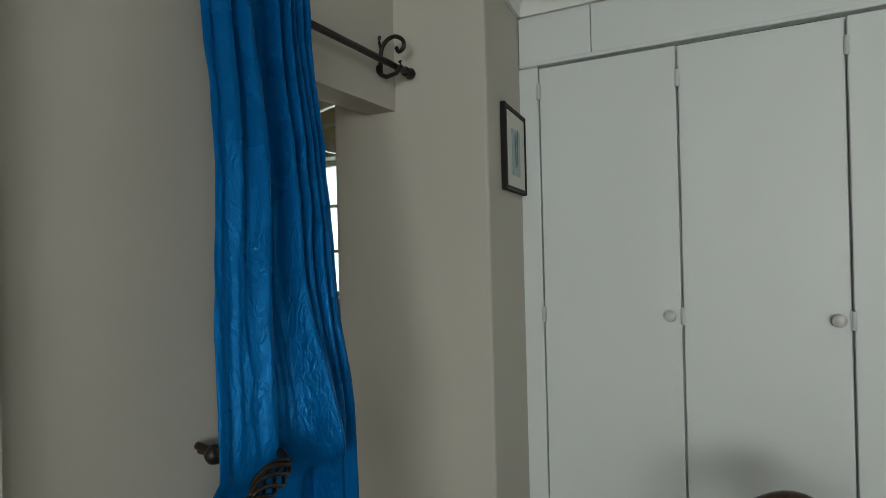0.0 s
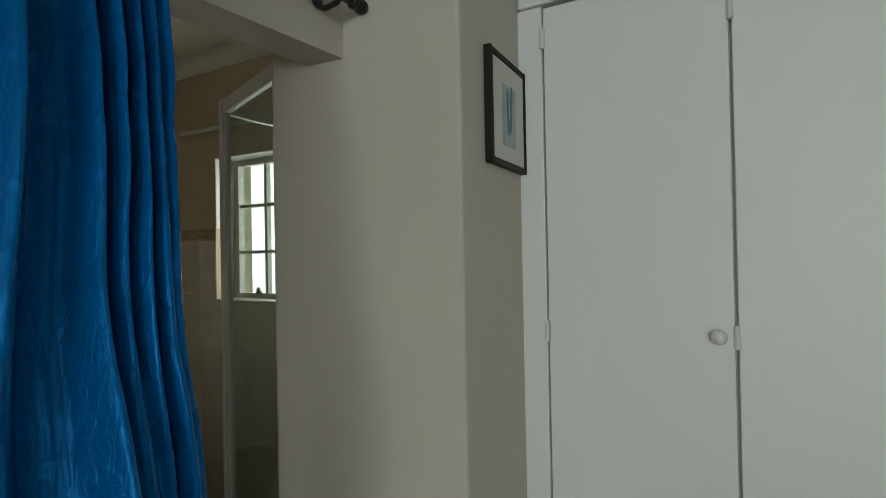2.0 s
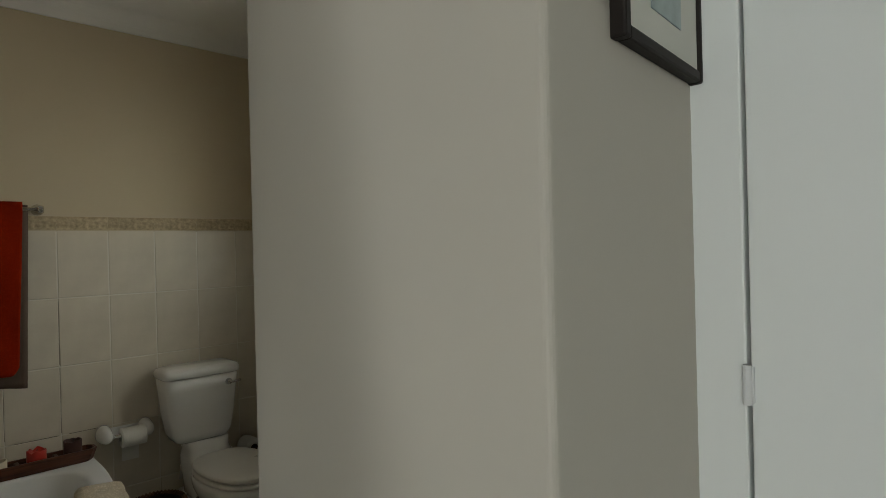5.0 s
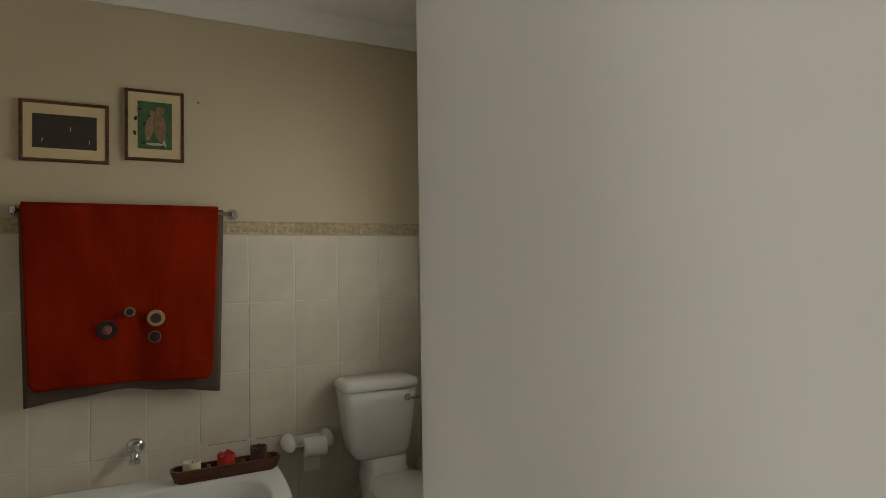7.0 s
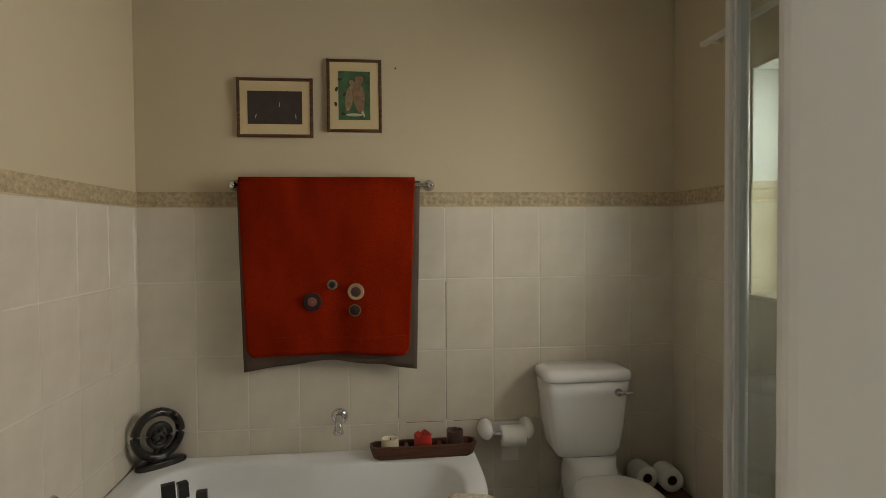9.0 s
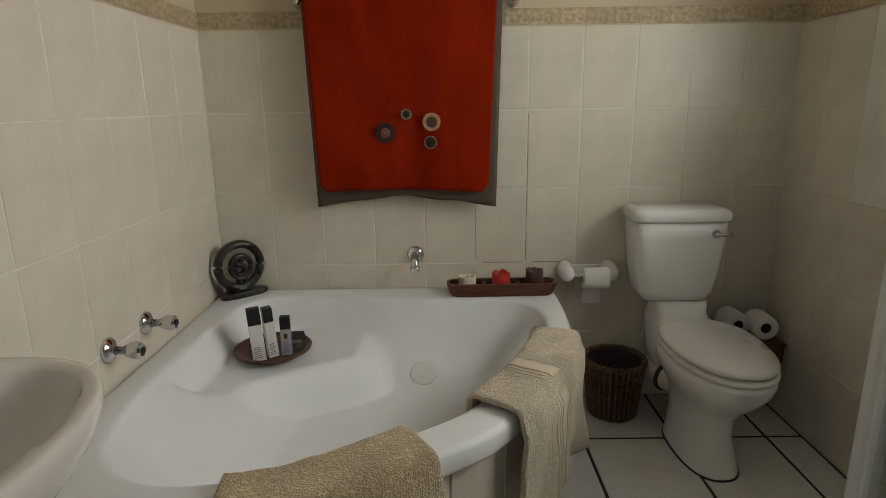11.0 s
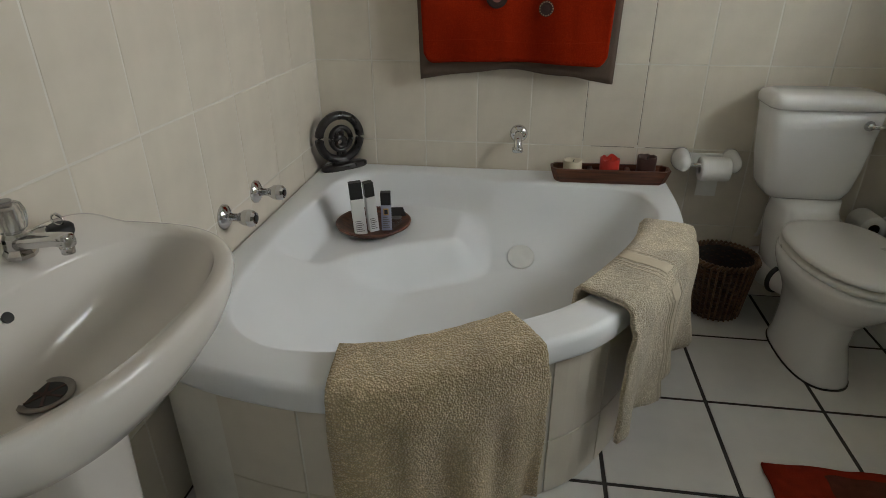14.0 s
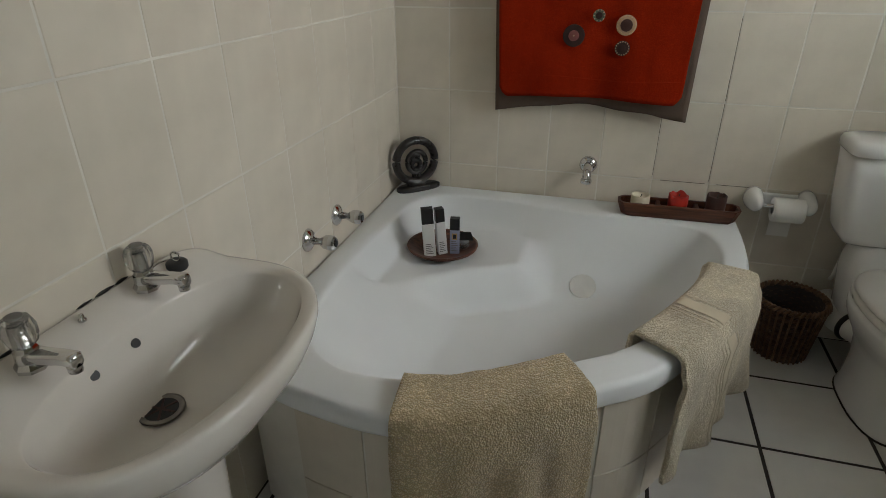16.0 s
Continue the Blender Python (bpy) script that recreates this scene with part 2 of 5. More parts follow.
BROWNMAT = mat("brown_mat_pattern", (0.13, 0.040, 0.022), 0.95, 0, 0.3, 40, 300, 0.9, 0.1, 0, 0.006)
ALU = mat("white_aluminium", (0.66, 0.67, 0.67), 0.35, 0.0, 0.04, 6, 80, 0.03)
STEELPAINT = mat("window_paint", (0.50, 0.49, 0.44), 0.45, 0, 0.08, 9, 80, 0.08)
STAINED = mat("stained_grout", (0.30, 0.265, 0.21), 0.9, 0, 0.5, 30, 150, 0.2, 0.2)


def glass_mat(name, col, rough):
    m = bpy.data.materials.new(name)
    m.use_nodes = True
    n, l = m.node_tree.nodes, m.node_tree.links
    n.remove(n["Principled BSDF"])
    tr, gl, mx, lw = n.new("ShaderNodeBsdfTransparent"), n.new("ShaderNodeBsdfGlossy"), n.new("ShaderNodeMixShader"), n.new("ShaderNodeLayerWeight")
    tr.inputs["Color"].default_value = (*col, 1)
    gl.inputs["Roughness"].default_value = rough
    lw.inputs["Blend"].default_value = 0.5
    pw, ml = n.new("ShaderNodeMath"), n.new("ShaderNodeMath")
    pw.operation, ml.operation = "POWER", "MULTIPLY_ADD"
    pw.inputs[1].default_value, ml.inputs[1].default_value, ml.inputs[2].default_value = 4.0, 0.55, 0.03
    l.new(lw.outputs["Facing"], pw.inputs[0])
    l.new(pw.outputs[0], ml.inputs[0])
    l.new(ml.outputs[0], mx.inputs["Fac"])
    l.new(tr.outputs[0], mx.inputs[1])
    l.new(gl.outputs[0], mx.inputs[2])
    l.new(mx.outputs[0], n["Material Output"].inputs["Surface"])
    return m


GLASS = glass_mat("shower_glass", (0.90, 0.94, 0.93), 0.02)
PANE = glass_mat("window_glass", (0.95, 0.97, 0.95), 0.02)
CLEAR = mat("clear_acrylic", (0.72, 0.71, 0.68), 0.05, 0, 0.05, 20, 60, 0.05, 0.5, 0, 0.002, 0, 0, 0.92)


def glow(name, top, low, strength):
    m = bpy.data.materials.new(name)
    m.use_nodes = True
    n, l = m.node_tree.nodes, m.node_tree.links
    e, tc, no, r = n.new("ShaderNodeEmission"), n.new("ShaderNodeTexCoord"), n.new("ShaderNodeTexNoise"), n.new("ShaderNodeValToRGB")
    no.inputs["Scale"].default_value = 0.8
    r.color_ramp.elements[0].color, r.color_ramp.elements[1].color = (*low, 1), (*top, 1)
    r.color_ramp.elements[0].position, r.color_ramp.elements[1].position = 0.3, 0.55
    l.new(tc.outputs["Object"], no.inputs["Vector"])
    l.new(no.outputs["Fac"], r.inputs["Fac"])
    l.new(r.outputs["Color"], e.inputs["Color"])
    e.inputs["Strength"].default_value = strength
    l.new(e.outputs[0], n["Material Output"].inputs["Surface"])
    return m


OUTSIDE = glow("outdoor_haze", (1.0, 1.0, 0.97), (0.95, 0.98, 0.91), 2.6)


# ---- mesh helpers ----
def part(name, bm, material, parent=None, label="", smooth=False):
    me = bpy.data.meshes.new(name)
    bmesh.ops.recalc_face_normals(bm, faces=bm.faces[:])
    if smooth:
        for f in bm.faces:
            f.smooth = True
    bm.to_mesh(me)
    bm.free()
    me.materials.append(material)
    ob = new(name, me)
    if parent:
        ob.parent = parent
    if label:
        ob["label"] = label
    return ob


def box(bm, a, b):
    x0, y0, z0 = (min(p, q) for p, q in zip(a, b))
    x1, y1, z1 = (max(p, q) for p, q in zip(a, b))
    v = [bm.verts.new(p) for p in ((x0, y0, z0), (x1, y0, z0), (x1, y1, z0), (x0, y1, z0), (x0, y0, z1), (x1, y0, z1), (x1, y1, z1), (x0, y1, z1))]
    for f in ((0, 3, 2, 1), (4, 5, 6, 7), (0, 1, 5, 4), (1, 2, 6, 5), (2, 3, 7, 6), (3, 0, 4, 7)):
        bm.faces.new([v[i] for i in f])
    return bm


def boxes(*pairs):
    bm = bmesh.new()
    for a, b in pairs:
        box(bm, a, b)
    return bm


def rbox(a, b, r=0.005, seg=2):
    bm = boxes((a, b))
    bmesh.ops.bevel(bm, geom=bm.edges[:], offset=r, segments=seg, affect="EDGES", profile=0.5)
    return bm


def prism(pts, z0, z1, r=0.0, seg=3, vertical=()):
    """An upright prism over a plan outline; the corners named in vertical are rounded by r."""
    bm = bmesh.new()
    lo, hi = [bm.verts.new((*p, z0)) for p in pts], [bm.verts.new((*p, z1)) for p in pts]
    n = len(pts)
    sides = [bm.edges.new((lo[i], hi[i])) for i in range(n)]
    bm.faces.new(lo[::-1])
    bm.faces.new(hi)
    for i in range(n):
        bm.faces.new((lo[i], lo[(i + 1) % n], hi[(i + 1) % n], hi[i]))
    if r and vertical:
        bmesh.ops.bevel(bm, geom=[sides[i] for i in vertical], offset=r, segments=seg, affect="EDGES", profile=0.5)
    return bm


def loft(rings, cap0=True, cap1=True, closed=True):
    bm = bmesh.new()
    vs = [[bm.verts.new(p) for p in ring] for ring in rings]
    n = len(rings[0])
    for a, b in zip(vs, vs[1:]):
        for i in range(n if closed else n - 1):
            j = (i + 1) % n
            bm.faces.new((a[i], a[j], b[j], b[i]))
    if cap0:
        bm.faces.new(vs[0][::-1])
    if cap1:
        bm.faces.new(vs[-1])
    return bm


def lathe(profile, seg=32, at=(0, 0, 0), axis=(0, 0, 1), cap=True):
    """Rings of (radius, height) turned about an axis through at."""
    q = Vector(axis).to_track_quat("Z", "Y")
    rings = []
    for r, h in profile:
        rings.append([Vector(at) + q @ Vector((r * math.cos(2 * math.pi * k / seg), r * math.sin(2 * math.pi * k / seg), h)) for k in range(seg)])
    return loft(rings, cap, cap)


def tube(pts, r, seg=10, closed=False, taper=None):
    pts = [Vector(p) for p in pts]
    rings, up = [], Vector((0, 0, 1))
    n = len(pts)
    for i, p in enumerate(pts):
        a, b = (pts[i - 1], pts[(i + 1) % n]) if closed else (pts[max(0, i - 1)], pts[min(n - 1, i + 1)])
        d = (b - a).normalized()
        s = d.cross(up)
        if s.length < 0.05:
            s = d.cross(Vector((1, 0, 0)))
        s.normalize()
        u = s.cross(d)
        rr = r if taper is None else taper[i]
        rings.append([p + (s * math.cos(t) + u * math.sin(t)) * rr for t in (2 * math.pi * k / seg for k in range(seg))])
    if closed:
        rings.append(rings[0])
        bm = loft(rings, False, False)
        bmesh.ops.remove_doubles(bm, verts=bm.verts[:], dist=1e-5)
        return bm
    return loft(rings)


def merge(*bms):
    out = bmesh.new()
    for b in bms:
        me = bpy.data.meshes.new("tmp")
        b.to_mesh(me)
        b.free()
        out.from_mesh(me)
        bpy.data.meshes.remove(me)
    return out


def moved(bm, m):
    bmesh.ops.transform(bm, matrix=m, verts=bm.verts[:])
    return bm


def spline(pts, per=10, closed=False):
    n, out = len(pts), []
    P = [Vector(p) for p in pts]
    for i in range(n if closed else n - 1):
        a, b = P[(i - 1) % n] if closed or i else P[0], P[i]
        c, d = P[(i + 1) % n], P[(i + 2) % n] if closed or i + 2 < n else P[-1]
        for k in range(per):
            t = k / per
            out.append(0.5 * (2 * b + (c - a) * t + (2 * a - 5 * b + 4 * c - d) * t * t + (3 * b - 3 * c + d - a) * t ** 3))
    if not closed:
        out.append(P[-1])
    return out


def sm(a, b, x):
    t = max(0.0, min(1.0, (x - a) / (b - a)))
    return t * t * (3 - 2 * t)


def empty(name, label, category, group=""):
    return tagged(new(name), label, category, group)


def thing(name, bm, material, label, category, smooth=False, group="", kind=""):
    return tagged(part(name, bm, material, None, "", smooth), label, category, group, kind)


def struct(name, bm, material, label="", category="", smooth=False):
    return tagged(part(name, bm, material, None, "", smooth), label or name.replace("_", " "), category or name.split("_")[0], "", "structure")


# ---- large structure ----
XR, YJ, CB, CZ = 2.24, -2.385, 2.53, 2.20
GR = 0.004
struct("floor", boxes(((-0.3, -2.50, -0.12), (2.5, 0.25, -0.0018))), FGROUT, "dark grouted bathroom floor of pale square tiles", "floor")
struct("floor_bedroom", boxes(((-4.7, -5.9, -0.12), (2.2, -2.50, -0.002))), CARPET, "plain brown bedroom floor", "floor")
WN = struct("wall_north", boxes(((-0.25, GR + 0.002, -0.1), (XR + 0.25, 0.22, 1.50)), ((-0.25, 0.0, 1.50), (XR + 0.25, 0.22, 2.75))), PLASTER_BATH, "beige bathroom wall tiled below a patterned border", "wall")
WW = struct("wall_west", boxes(((-0.22, -2.385, -0.1), (-GR - 0.002, GR, 1.50)), ((-0.22, -2.385, 1.50), (0.0, 0.0, 2.75))), PLASTER_BATH, "beige bathroom wall with tiles behind the basin", "wall")
part("grout", boxes(((-GR - 0.001, 0.0008, -0.05), (XR, GR + 0.004, 1.499))), GROUT, WN, "pale grout between the tiles")
part("grout", boxes(((-0.0008, -2.384, -0.05), (-GR - 0.004, 0.0006, 1.499))), GROUT, WW, "pale grout between the tiles")
WY0, WY1, WZ0, WZ1 = -0.532, -1.545, 1.172, 1.955
WE = struct("wall_east", boxes(((XR, 0.0, -0.1), (XR + 0.25, WY0, 2.75)), ((XR, WY0, -0.1), (XR + 0.25, WY1, WZ0)), ((XR, WY0, WZ1), (XR + 0.25, WY1, 2.75)), ((XR, WY1, -0.1), (XR + 0.25, -3.2, 2.75))), PLASTER_BATH, "beige bathroom wall with the window in it", "wall")
part("grout", boxes(((XR - 0.0032, 0.0, -0.05), (XR + 0.001, WY0 + 0.004, 1.499)), ((XR - 0.0032, WY0 + 0.004, -0.05), (XR + 0.001, WY1 - 0.004, WZ0 - 0.014)), ((XR - 0.0032, WY1 - 0.004, -0.05), (XR + 0.001, -2.28, 1.499))), GROUT, WE, "pale grout between the tiles")
# pier between passage and shower, its edges rounded
PIER = [(1.096, -2.747), (1.46, -2.708), (1.50, -2.62), (XR, -2.62), (XR, -2.50), (1.240, -2.50), (1.240, -2.272), (1.0575, -2.272)]
pier = prism(PIER, -0.1, 2.75, 0.020, 9, (7, 6))
bmesh.ops.bevel(pier, geom=[e for e in pier.edges if all(abs(v.co.x - 1.096) < 1e-4 and abs(v.co.y + 2.747) < 1e-4 for v in e.verts)], offset=0.009, segments=5, affect="EDGES", profile=0.5)
struct("wall_pier", pier, PLASTER_BED, "cream plastered pier with rounded edges", "wall")
OX0 = 0.47
struct("wall_header", boxes(((OX0, -2.48, 1.811), (1.085, YJ, 2.75))), PLASTER_BED, "cream plastered beam over the bathroom opening", "wall")
struct("wall_south", boxes(((0.080, -2.48, -0.1), (OX0, YJ, 2.75)), ((-4.7, -2.51, -0.1), (0.080, YJ, 2.75))), PLASTER_BED, "plain cream bedroom wall beside the curtained opening", "wall")
# unseen wall; its opening is assumed, made for the fill lamp
struct("wall_bedroom_south", boxes(((-4.7, -5.9, -0.1), (-2.97, -5.7, 2.5)), ((-2.97, -5.9, -0.1), (-1.63, -5.7, 0.95)), ((-2.97, -5.9, 2.14), (-1.63, -5.7, 2.5)), ((-1.63, -5.9, -0.1), (2.2, -5.7, 2.5))), PLASTER_BED, "unseen cream bedroom wall with an assumed window opening", "wall")
struct("wall_bedroom_west", boxes(((-4.7, -5.7, -0.1), (-4.45, -5.62, 2.5)), ((-4.7, -5.62, -0.1), (-4.45, -3.58, 0.85)), ((-4.7, -5.62, 2.14), (-4.45, -3.58, 2.5)), ((-4.7, -3.58, -0.1), (-4.45, -2.51, 2.5))), PLASTER_BED, "unseen cream bedroom wall with an assumed window opening", "wall")
struct("wall_bedroom_east", boxes(((2.05, -5.7, -0.1), (2.2, -2.62, 2.5))), PLASTER_BED, "plain wall behind the wardrobe", "wall")
struct("ceiling", boxes(((-0.25, -2.62, CB), (XR + 0.25, 0.22, CB + 0.1))), CEIL, "white painted bathroom ceiling", "ceiling")
struct("ceiling_bedroom", boxes(((-4.7, -5.9, CZ), (1.095, -2.48, CZ + 0.1)), ((1.095, -5.9, CZ), (2.2, -2.70, CZ + 0.1))), CEIL, "white painted bedroom ceiling", "ceiling")


def cove(name, p, q, inward, zt, r):
    """A quarter-round cornice from p to q under a ceiling at zt."""
    d = Vector(inward)
    prof = [(0.0, -r)] + [(0.012, -r), (0.012, -r + 0.012)] + [(0.012 + (r - 0.012) * (1 - math.cos(a)), -r + 0.012 + (r - 0.012) * math.sin(a)) for a in (math.pi / 2 * k / 7 for k in range(8))] + [(r, 0.0), (0.0, 0.0)]
    rings = []
    for base in (p, q):
        rings.append([Vector((base[0], base[1], zt)) + d * u + Vector((0, 0, w)) for u, w in prof])
    return struct(name, loft(rings), CEIL, "white coved ceiling cornice", "cornice")


cove("cornice_north", (0, -0.001), (XR, -0.001), (0, -1, 0), CB - 0.002, 0.085)
cove("cornice_east", (XR - 0.001, -0.0), (XR - 0.001, -2.3), (-1, 0, 0), CB - 0.002, 0.085)
cove("cornice_west", (0.001, 0), (0.001, -2.38), (1, 0, 0), CB - 0.002, 0.085)
cove("cornice_wardrobe", (1.449, -2.706), (1.449, -5.7), (-1, 0, 0), CZ - 0.002, 0.05)
cove("cornice_picture_wall", (1.10, -2.747), (1.455, -2.709), (0, -1, 0), CZ - 0.002, 0.05)

# bathroom window in its reveal
W1 = tagged(new("window_1"), "white steel casement window with small panes in a deep reveal", "window", "", "structure")
fx0, fx1 = XR + 0.125, XR + 0.165
part("window_frame", boxes(((fx0, WY0, WZ0), (fx1, WY0 - 0.04, WZ1)), ((fx0, WY1, WZ0), (fx1, WY1 + 0.04, WZ1)), ((fx0, WY0 - 0.04, WZ1), (fx1, WY1 + 0.04, WZ1 - 0.035)), ((fx0, WY0 - 0.04, WZ0), (fx1, WY1 + 0.04, WZ0 + 0.03))), STEELPAINT, W1)
for yy in (-0.786, -1.133):
    part("mullion", rbox((fx0 + 0.005, yy - 0.011, WZ0 + 0.03), (fx1 - 0.004, yy + 0.011, WZ1 - 0.035), 0.003), STEELPAINT, W1)
for zz in (1.432, 1.692):
    part("glazing_bar", rbox((fx0 + 0.007, WY0 - 0.04, zz - 0.009), (fx1 - 0.006, WY1 + 0.04, zz + 0.009), 0.003), STEELPAINT, W1)
ys = (WY0 - 0.04, -0.786, -1.133, WY1 + 0.04)
zs = (WZ0 + 0.03, 1.432, 1.692, WZ1 - 0.035)
for a, b in zip(ys, ys[1:]):
    for c, d in zip(zs, zs[1:]):
        o = part("pane", boxes(((fx0 + 0.016, a - 0.011, c + 0.009), (fx0 + 0.020, b + 0.011, d - 0.009))), PANE, W1)
        o.visible_shadow = False
part("window_sill", rbox((XR - 0.022, WY0 - 0.002, WZ0 - 0.012), (fx0, WY1 + 0.002, WZ0 + 0.004), 0.004), TILE, W1, "white tiled window sill")
part("latch", merge(rbox((fx0 - 0.02, -0.725, WZ0 + 0.03), (fx0, -0.755, WZ0 + 0.045), 0.003), lathe([(0.010, 0), (0.012, 0.012), (0.004, 0.02)], 12, (fx0 - 0.012, -0.740, WZ0 + 0.045))), BLACKMETAL, W1, "small metal window stay")
part("casement_handle", tube([(fx0 + 0.006, -1.128, 1.545), (fx0 - 0.022, -1.124, 1.540), (fx0 - 0.026, -1.100, 1.500), (fx0 - 0.024, -1.092, 1.470)], 0.006, 8), BLACKMETAL, W1, "dark casement handle", True)
tagged(part("backdrop", boxes(((7.0, -9, -2), (7.05, 7, 7))), OUTSIDE), "bright hazy daylight outside the window", "backdrop", "", "structure")
tagged(part("backdrop", boxes(((-7.05, -9, -2), (-7.0, 1, 7))), OUTSIDE), "bright hazy daylight outside the bedroom", "backdrop", "", "structure")
struct("ground", boxes(((-60, -60, -0.4), (60, 60, -0.3))), CARPET, "plain ground outside", "ground")

# curtain rail over the window
CR = empty("curtain_rail", "thin white curtain rail above the bathroom window", "curtain rail")
part("rail", rbox((2.188, -0.29, 2.10), (2.206, -1.75, 2.118), 0.003), PLASTIC, CR)
for yy in (-0.34, -1.0, -1.68):
    part("bracket", rbox((2.200, yy, 2.098), (2.239, yy - 0.02, 2.122), 0.003), PLASTIC, CR)

# ---- shower ----
SH = empty("shower_enclosure", "white framed glass shower enclosure beside the pier", "shower")
SX, SY, SZ = 1.602, -1.432, 2.0
JX, JY = 1.262, -2.290


def slanted(p, q, w, z0, z1, r=0.003):
    """An upright bar of width w standing on the line from p to q."""
    d = Vector(q) - Vector(p)
    return moved(rbox((0, -w / 2, z0), (d.length, w / 2, z1), r), pose(p[0], p[1], 0, 0, 0, math.degrees(math.atan2(d.y, d.x))))


u_ = (Vector((JX, JY)) - Vector((SX, SY))).normalized()
P0, P1 = (SX + 0.018 * u_.x, SY + 0.018 * u_.y), (JX, JY)
PG = (SX + 0.0365 * u_.x, SY + 0.0365 * u_.y)
PE = (JX - 0.027 * u_.x, JY - 0.027 * u_.y)
part("corner_post", slanted((SX - 0.026 * u_.x, SY - 0.026 * u_.y), (SX + 0.0175 * u_.x, SY + 0.0175 * u_.y), 0.034, 0.05, SZ, 0.005), ALU, SH)
part("door_stile", slanted((SX + 0.019 * u_.x, SY + 0.019 * u_.y), (SX + 0.036 * u_.x, SY + 0.036 * u_.y), 0.022, 0.131, SZ - 0.056), ALU, SH)
part("top_rail", slanted(P0, P1, 0.026, SZ - 0.055, SZ - 0.002, 0.004), ALU, SH)
part("top_rail", rbox((SX + 0.0175, SY - 0.013, SZ - 0.055), (XR - 0.007, SY + 0.013, SZ - 0.002), 0.004), ALU, SH)
part("side_post", slanted(PE, P1, 0.026, 0.05, SZ - 0.056), ALU, SH)
part("side_post", rbox((XR - 0.030, SY - 0.013, 0.05), (XR - 0.007, SY + 0.013, SZ - 0.056), 0.003), ALU, SH)
for bm_ in (slanted(PG, PE, 0.006, 0.13, SZ - 0.056, 0.001), boxes(((SX + 0.0175, SY - 0.003, 0.13), (XR - 0.031, SY + 0.003, SZ - 0.056)))):
    o = part("glass_panel", bm_, GLASS, SH, "clear glass shower panel")
    o.visible_shadow = False
part("bottom_rail", slanted(P0, PE, 0.026, 0.10, 0.13), ALU, SH)
part("bottom_rail", rbox((SX + 0.0175, SY - 0.013, 0.10), (XR - 0.031, SY + 0.013, 0.13), 0.003), ALU, SH)
part("shower_tray", prism([(1.243, -2.497), (XR - 0.008, -2.497), (XR - 0.008, SY + 0.024), (SX - 0.020, SY + 0.024), (1.243, -2.255)], -0.005, 0.099), CERAMIC, SH, "white shower tray")

# ---- wardrobe ----
WX = 1.46
WD = empty("wardrobe", "white painted built-in wardrobe with three flush doors", "wardrobe")
YA = (-2.772, -3.176, -3.572, -3.972, -4.372, -4.772)
# carcass coloured dark to stand for the shade in the gaps
part("body", boxes(((WX + 0.030, -2.712, 0.0), (2.04, -5.69, CZ - 0.004))), GAPSHADE, WD)
part("stile", rbox((WX, -2.698, 0.0), (WX + 0.029, YA[0] + 0.003, 1.990), 0.003), WARDROBE, WD)
part("top_panel", boxes(((WX - 0.006, -2.712, 2.004), (WX + 0.029, -2.938, CZ - 0.004)), ((WX - 0.006, -2.941, 2.004), (WX + 0.029, -5.69, CZ - 0.004))), WARDROBE, WD, "plain white panel above the doors")
part("head_trim", rbox((WX - 0.012, -2.712, 1.990), (WX + 0.029, -5.69, 2.0035), 0.004), WARDROBE, WD)
part("plinth", boxes(((WX + 0.010, YA[0], 0.0), (WX + 0.029, -5.69, 0.07))), WARDROBE, WD)
part("frame_edge", boxes(((WX + 0.026, YA[0], 0.071), (WX + 0.0295, -5.69, 1.989))), WARDROBE, WD)
for k in range(5):
    ya, yb = YA[k], YA[k + 1]
    dr = part("door", rbox((WX - 0.004, ya - 0.003, 0.08), (WX + 0.018, yb + 0.003, 1.982 - 0.002 * (k % 2)), 0.003), WARDROBE, WD)
    part("knob", lathe([(0.008, 0.0), (0.008, 0.012), (0.014, 0.016), (0.0165, 0.024), (0.014, 0.032), (0.007, 0.036), (0.001, 0.037)], 24, (WX - 0.004, yb + 0.031, 1.219), (-1, 0, 0)), PLASTIC, dr, "round white knob", True)
    for hz in (0.42, 1.212 + 0.006 * (k > 0), 1.908 - 0.020 * (k == 1)):
        part("hinge", merge(rbox((WX - 0.009, ya - 0.008, hz - 0.022), (WX - 0.0042, ya + 0.006, hz + 0.022), 0.001), lathe([(0.0052, -0.024), (0.0052, 0.024)], 10, (WX - 0.0095, ya - 0.001, hz)), lathe([(0.0056, -0.002), (0.0056, 0.002)], 10, (WX - 0.0095, ya - 0.001, hz + 0.004))), ALU, dr, "small painted hinge")

# ---- chair near the wardrobe ----
CHR = empty("chair", "dark carved wooden chair near the wardrobe", "chair")
cy, cx = -3.42, 1.02
part("top_rail", tube(spline([(cx + 0.02, cy + 0.20, 0.795), (cx + 0.01, cy + 0.10, 0.865), (cx, cy + 0.01, 0.910), (cx + 0.01, cy - 0.08, 0.865), (cx + 0.02, cy - 0.20, 0.795)], 6), 0.019, 10), CHAIRWOOD, CHR, "", True)
for s in (1, -1):
    part("back_post", tube([(cx + 0.02, cy + s * 0.20, 0.80), (cx + 0.03, cy + s * 0.19, 0.45), (cx + 0.0, cy + s * 0.19, 0.0)], 0.017, 8), CHAIRWOOD, CHR, "", True)
    part("leg", tube([(cx + 0.42, cy + s * 0.19, 0.43), (cx + 0.42, cy + s * 0.19, 0.0)], 0.018, 8), CHAIRWOOD, CHR, "", True)
part("splat", rbox((cx + 0.005, cy - 0.05, 0.47), (cx + 0.022, cy + 0.05, 0.88), 0.004), CHAIRWOOD, CHR)
